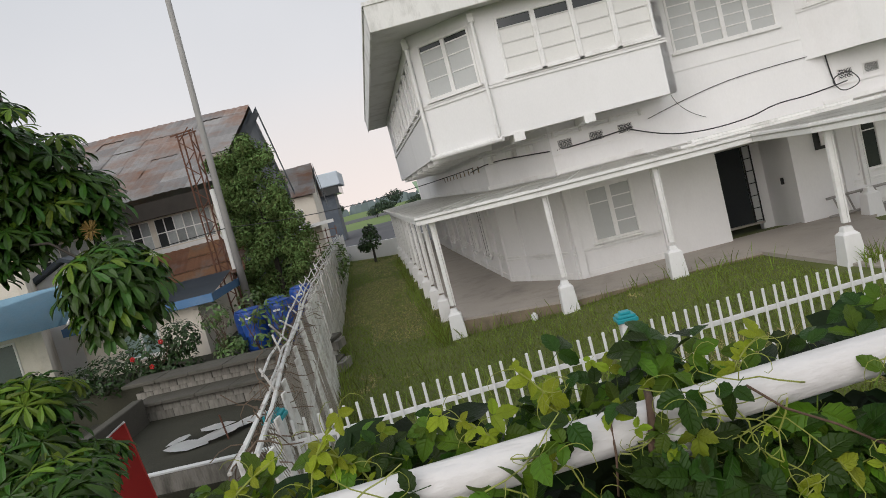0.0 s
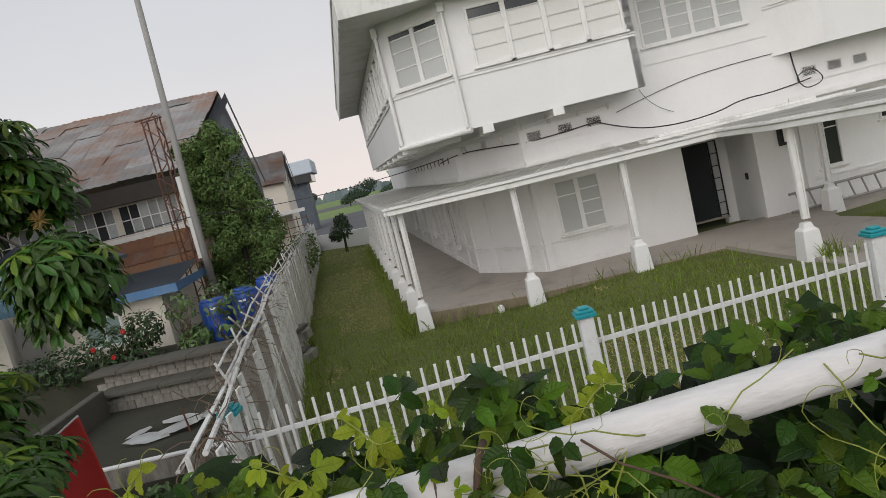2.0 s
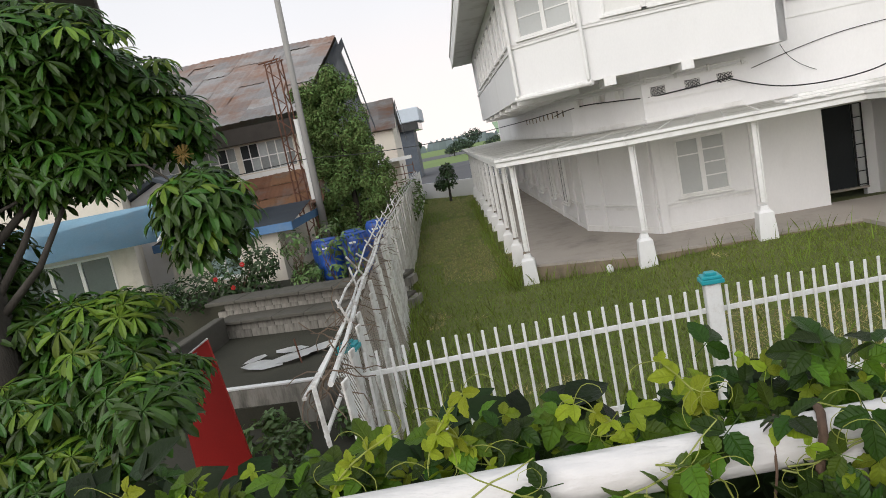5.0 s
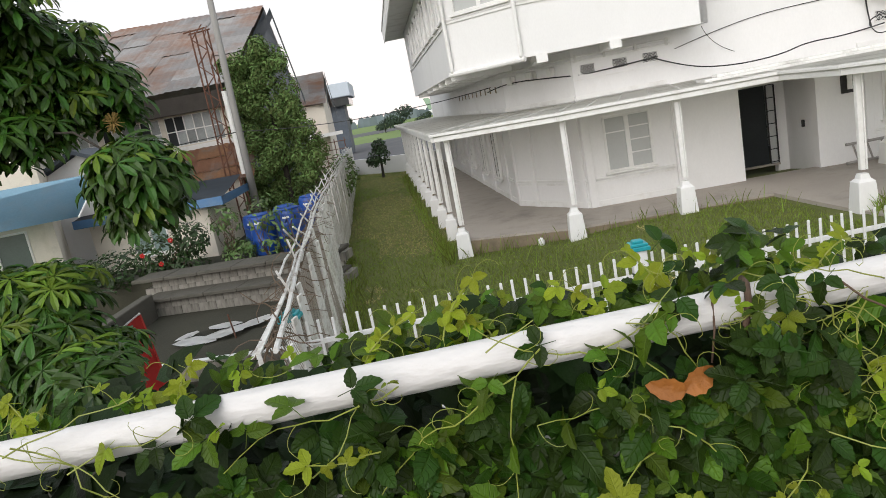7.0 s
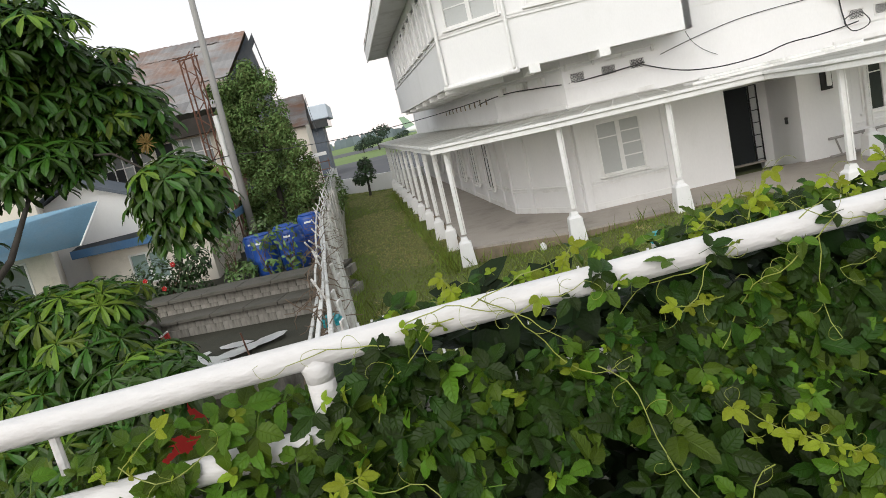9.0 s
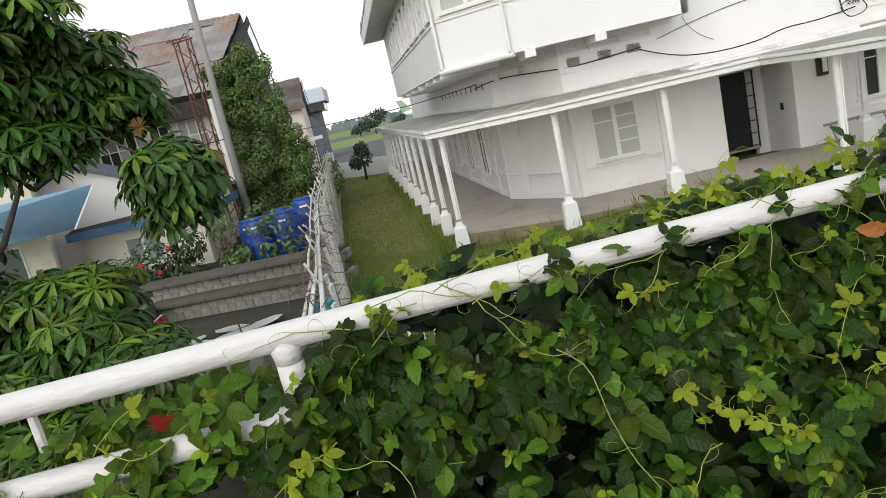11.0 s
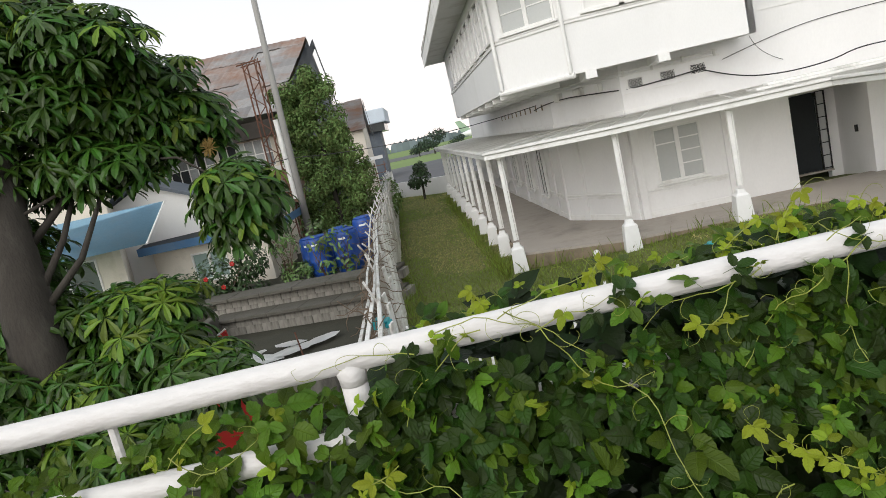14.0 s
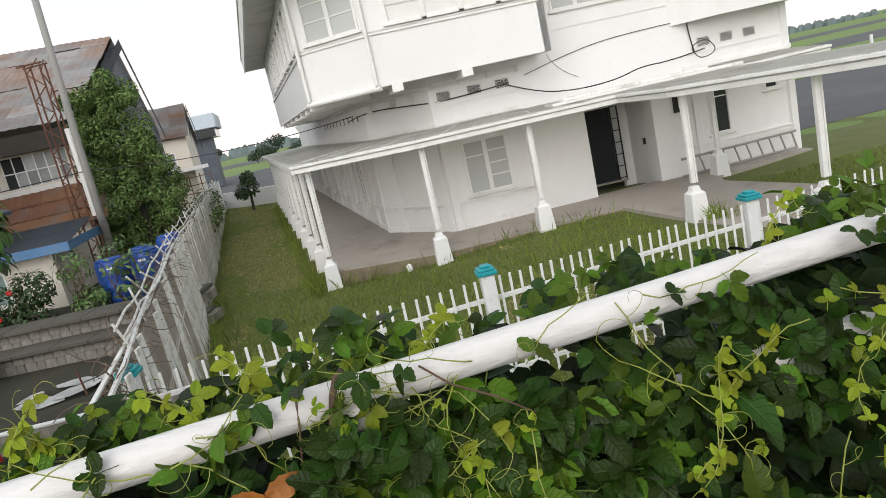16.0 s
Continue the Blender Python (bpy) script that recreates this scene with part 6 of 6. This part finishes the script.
# growth above the rail: centre, height, spread, leaves, share of young ones
clumps = [(-2.41, 0.030, 0.030, 12, 0.3), (-2.33, 0.020, 0.03, 7, 0.5), (-2.22, 0.040, 0.045, 16, 0.4), (-2.10, 0.050, 0.04, 18, 0.4), (-2.0, 0.045, 0.03, 12, 0.3), (-1.93, 0.05, 0.04, 16, 0.2),
          (-1.83, 0.055, 0.05, 22, 0.2), (-1.72, 0.05, 0.05, 24, 0.15), (-1.62, 0.045, 0.045, 24, 0.1), (-1.53, 0.085, 0.035, 34, 0.2), (-1.47, 0.06, 0.03, 18, 0.35), (-1.36, 0.02, 0.04, 6, 0.1),
          (-1.17, 0.055, 0.05, 26, 0.15), (-1.08, 0.03, 0.03, 8, 0.1), (-0.84, 0.07, 0.05, 26, 0.2), (-0.70, 0.07, 0.07, 34, 0.2), (-0.45, 0.09, 0.10, 50, 0.2), (-0.15, 0.1, 0.12, 50, 0.2), (0.2, 0.1, 0.15, 50, 0.2)]
sprays = []
for cx, up, s, n, fresh in clumps:
    for _ in range(n):
        x = cx + vr.gauss(0, s)
        up_now = (vr.random() ** 1.3 * 0.85 - 0.01) * up
        y = rail_y(x) + vr.uniform(0.026, 0.085)
        if vr.random() < 0.2:
            y = rail_y(x) - vr.uniform(0.024, 0.045)
            up_now -= 0.015
        nrm = Vector((vr.gauss(0, 0.45), -0.6 + vr.gauss(0, 0.35), 0.75))
        young = vr.random() < fresh
        mt = turned((x, y, rail_z(x) + up_now), nrm, vr.uniform(0, 6.28), vr.uniform(0.22, 0.42) if young else vr.uniform(0.34, 0.64))
        (sprays if young else lit_forms[vr.randrange(len(forms))] if vr.random() < 0.6 else dark_forms[vr.randrange(len(forms))]).append(mt)


def joined_leaves(name, by_form, mat):
    allv, allf, allr, base_i = [], [], [], 0
    for (fv, ff, fr), ms in zip(forms, by_form):
        if not ms:
            continue
        v, f = scatter(fv, ff, [Matrix.Translation(-VO) @ q for q in ms])
        allv.append(v)
        allr.append(np.tile(np.asarray(fr, "f"), (len(ms), 1)))
        allf += [tuple(i + base_i for i in fc) for fc in f]
        base_i += len(v)
    ob = stuff_mesh(name, np.concatenate(allv).tolist(), allf, [mat], vine, True)
    ribbed(ob.data, np.concatenate(allr))


joined_leaves("foliage", dark_forms, LEAF)
joined_leaves("light_foliage", lit_forms, LEAF_LIT)
for k in range(150):
    x = vr.uniform(-2.9, 0.3)
    z = rail_z(x) - vr.uniform(0.04, 0.55)
    nrm = Vector((vr.gauss(0, 0.4), -0.7, 0.6))
    sprays.append(turned((x, rail_y(x) - bulge(x, z) - 0.008, z), nrm, vr.uniform(0, 6.28), vr.uniform(0.2, 0.42)))
joined_leaves("young_growth", [sprays[k::len(forms)] for k in range(len(forms))], YOUNG_MANY)
# Inner leaves carry the painted shade seen through gaps in the outer ones.
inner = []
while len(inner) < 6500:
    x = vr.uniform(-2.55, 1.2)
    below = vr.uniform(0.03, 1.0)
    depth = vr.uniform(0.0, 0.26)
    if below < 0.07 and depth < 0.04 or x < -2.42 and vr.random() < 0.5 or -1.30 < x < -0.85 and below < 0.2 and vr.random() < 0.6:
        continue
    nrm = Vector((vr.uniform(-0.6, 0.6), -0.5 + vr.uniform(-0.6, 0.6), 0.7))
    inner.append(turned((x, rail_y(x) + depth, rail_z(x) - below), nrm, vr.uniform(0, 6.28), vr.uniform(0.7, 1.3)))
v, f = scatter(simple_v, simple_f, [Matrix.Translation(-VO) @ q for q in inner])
stuff_mesh("inner_foliage", v.tolist(), f, [SHADED_LEAF], vine, True)
leaf_meshes = []
for mat in (LEAF_OB, YOUNG):
    row = []
    for fv, ff, fr in forms:
        me = bpy.data.meshes.new("leaf")
        me.from_pydata(fv, [], ff)
        ribbed(me, fr)
        me.shade_smooth()
        me.materials.append(mat)
        row.append(me)
    leaf_meshes.append(row)
for k, mt, young in single:
    shared("leaf", leaf_meshes[young][k], Matrix.Translation(-VO) @ mt @ Matrix.Scale(0.6 if young else 1.0, 4), vine)

# runners with tendrils and small young leaves
run = bmesh.new()
young_n = 0


def tendril(q, turns=10, step=0.0055):
    t, a, rate = [q.copy()], vr.uniform(0, 6.28), vr.choice((-1, 1))
    for w in range(turns):
        a += rate * (0.08 + 0.11 * w * vr.random())
        t.append(t[-1] + Vector((math.cos(a) * step, -0.002, math.sin(a) * step)))
    tube(run, [u_ - VO for u_ in t], 0.0005, 4, 0.0003)


for k in range(96):
    x = vr.uniform(-2.95, 0.2) if k < 68 else vr.uniform(-2.45, -1.0)
    below = vr.uniform(0.02, 0.5) if k < 68 else vr.uniform(-0.03, 0.02)
    p = Vector((x, 0, rail_z(x) - below))
    p.y = rail_y(x) - bulge(p.x, p.z) - 0.012
    d = Vector((vr.choice((-1, -0.5, 0.7, 1)), 0, vr.uniform(-1.0, 0.5))).normalized()
    pts = [p.copy()]
    for s in range(vr.randint(5, 13)):
        d = (d + Vector((vr.uniform(-0.42, 0.42), 0, vr.uniform(-0.45, 0.36)))).normalized()
        q = pts[-1] + d * 0.02
        q.y = rail_y(q.x) - bulge(q.x, q.z) - 0.016 - 0.010 * math.sin(s * 0.8)
        if q.z > rail_z(q.x) - 0.02:
            q.y = rail_y(q.x) - 0.030
        if q.z > rail_z(q.x) + 0.05:
            break
        pts.append(q)
        if vr.random() < 0.62 and young_n < 280:
            nrm = Vector((vr.gauss(0, 0.4), -0.8, 0.6))
            shared("young_leaf", leaf_meshes[1][vr.randrange(len(forms))], Matrix.Translation(-VO) @ turned(q, nrm, vr.uniform(0, 6.28), vr.uniform(0.16, 0.46) * (1.15 - 0.5 * s / 20)), vine)
            young_n += 1
        if vr.random() < 0.40:
            tendril(q, vr.randint(7, 13))
    if len(pts) > 2:
        tube(run, [u_ - VO for u_ in pts], 0.0010, 5, 0.0006)
# sprigs that rise free above the rail
for x, h, lean in ((-2.16, 0.05, 0.3), (-1.86, 0.085, 0.35), (-1.80, 0.05, -0.5), (-1.95, 0.06, 0.7), (-1.67, 0.05, -0.6), (-1.42, 0.04, 0.5), (-1.60, 0.075, -0.3), (-0.95, 0.07, 0.4), (-2.32, 0.05, -0.2)):
    pts = [Vector((x + lean * h * t * t * 1.6, rail_y(x) + 0.035, rail_z(x) + h * t)) for t in np.linspace(-0.2, 1, 7)]
    tube(run, [u_ - VO for u_ in pts], 0.0014, 5, 0.0008)
    for q in pts[2:]:
        shared("young_leaf", leaf_meshes[1][vr.randrange(len(forms))], Matrix.Translation(-VO) @ turned(q, (vr.gauss(0, 0.4), -0.8, 0.6), vr.uniform(0, 6.28), vr.uniform(0.2, 0.4)), vine)
        tendril(q, 8)
ob = part("runner_growth", run, STEM, vine, "thin yellow-green runners and tendrils")
ob["kind"] = "stuff"
for pts, r in (([(-1.545, -0.026, -0.075), (-1.533, -0.027, -0.02), (-1.525, -0.024, 0.012), (-1.519, -0.006, 0.024), (-1.514, 0.02, 0.022)], 0.0038), ([(-1.572, -0.024, -0.05), (-1.565, -0.024, -0.012), (-1.562, -0.016, 0.018), (-1.555, 0.0, 0.026)], 0.0012),
               ([(-1.43, -0.026, 0.018), (-1.40, -0.030, -0.012), (-1.355, -0.034, -0.04), (-1.31, -0.04, -0.075)], 0.0013), ([(-0.75, -0.1, -0.22), (-0.5, -0.13, -0.18), (-0.2, -0.1, -0.2)], 0.004)):
    part("woody_stem", tube(bmesh.new(), [Vector((x, rail_y(x) + dy, rail_z(x) + dz)) - VO for x, dy, dz in pts], r, 7), OLD_STEM, vine, smooth=True)
dead = bpy.data.meshes.new("dead_leaf")
fv, ff, fr = leaflet(0.039, 0.025, vr)
dead.from_pydata(fv, [], ff)
ribbed(dead, fr)
dead.shade_smooth()
dead.materials.append(DEAD_LEAF)
for dx, dz, spin in ((-0.002, -0.006, 0.5), (-0.004, -0.006, 2.9)):
    x, z = DEAD_AT[0] + dx, DEAD_AT[1] + dz
    shared("dead_leaf", dead, Matrix.Translation(-VO) @ Matrix.Translation((x, rail_y(x) - 0.045, z)) @ Matrix.Rotation(radians(80), 4, "X") @ Matrix.Rotation(spin, 4, "Z"), vine)
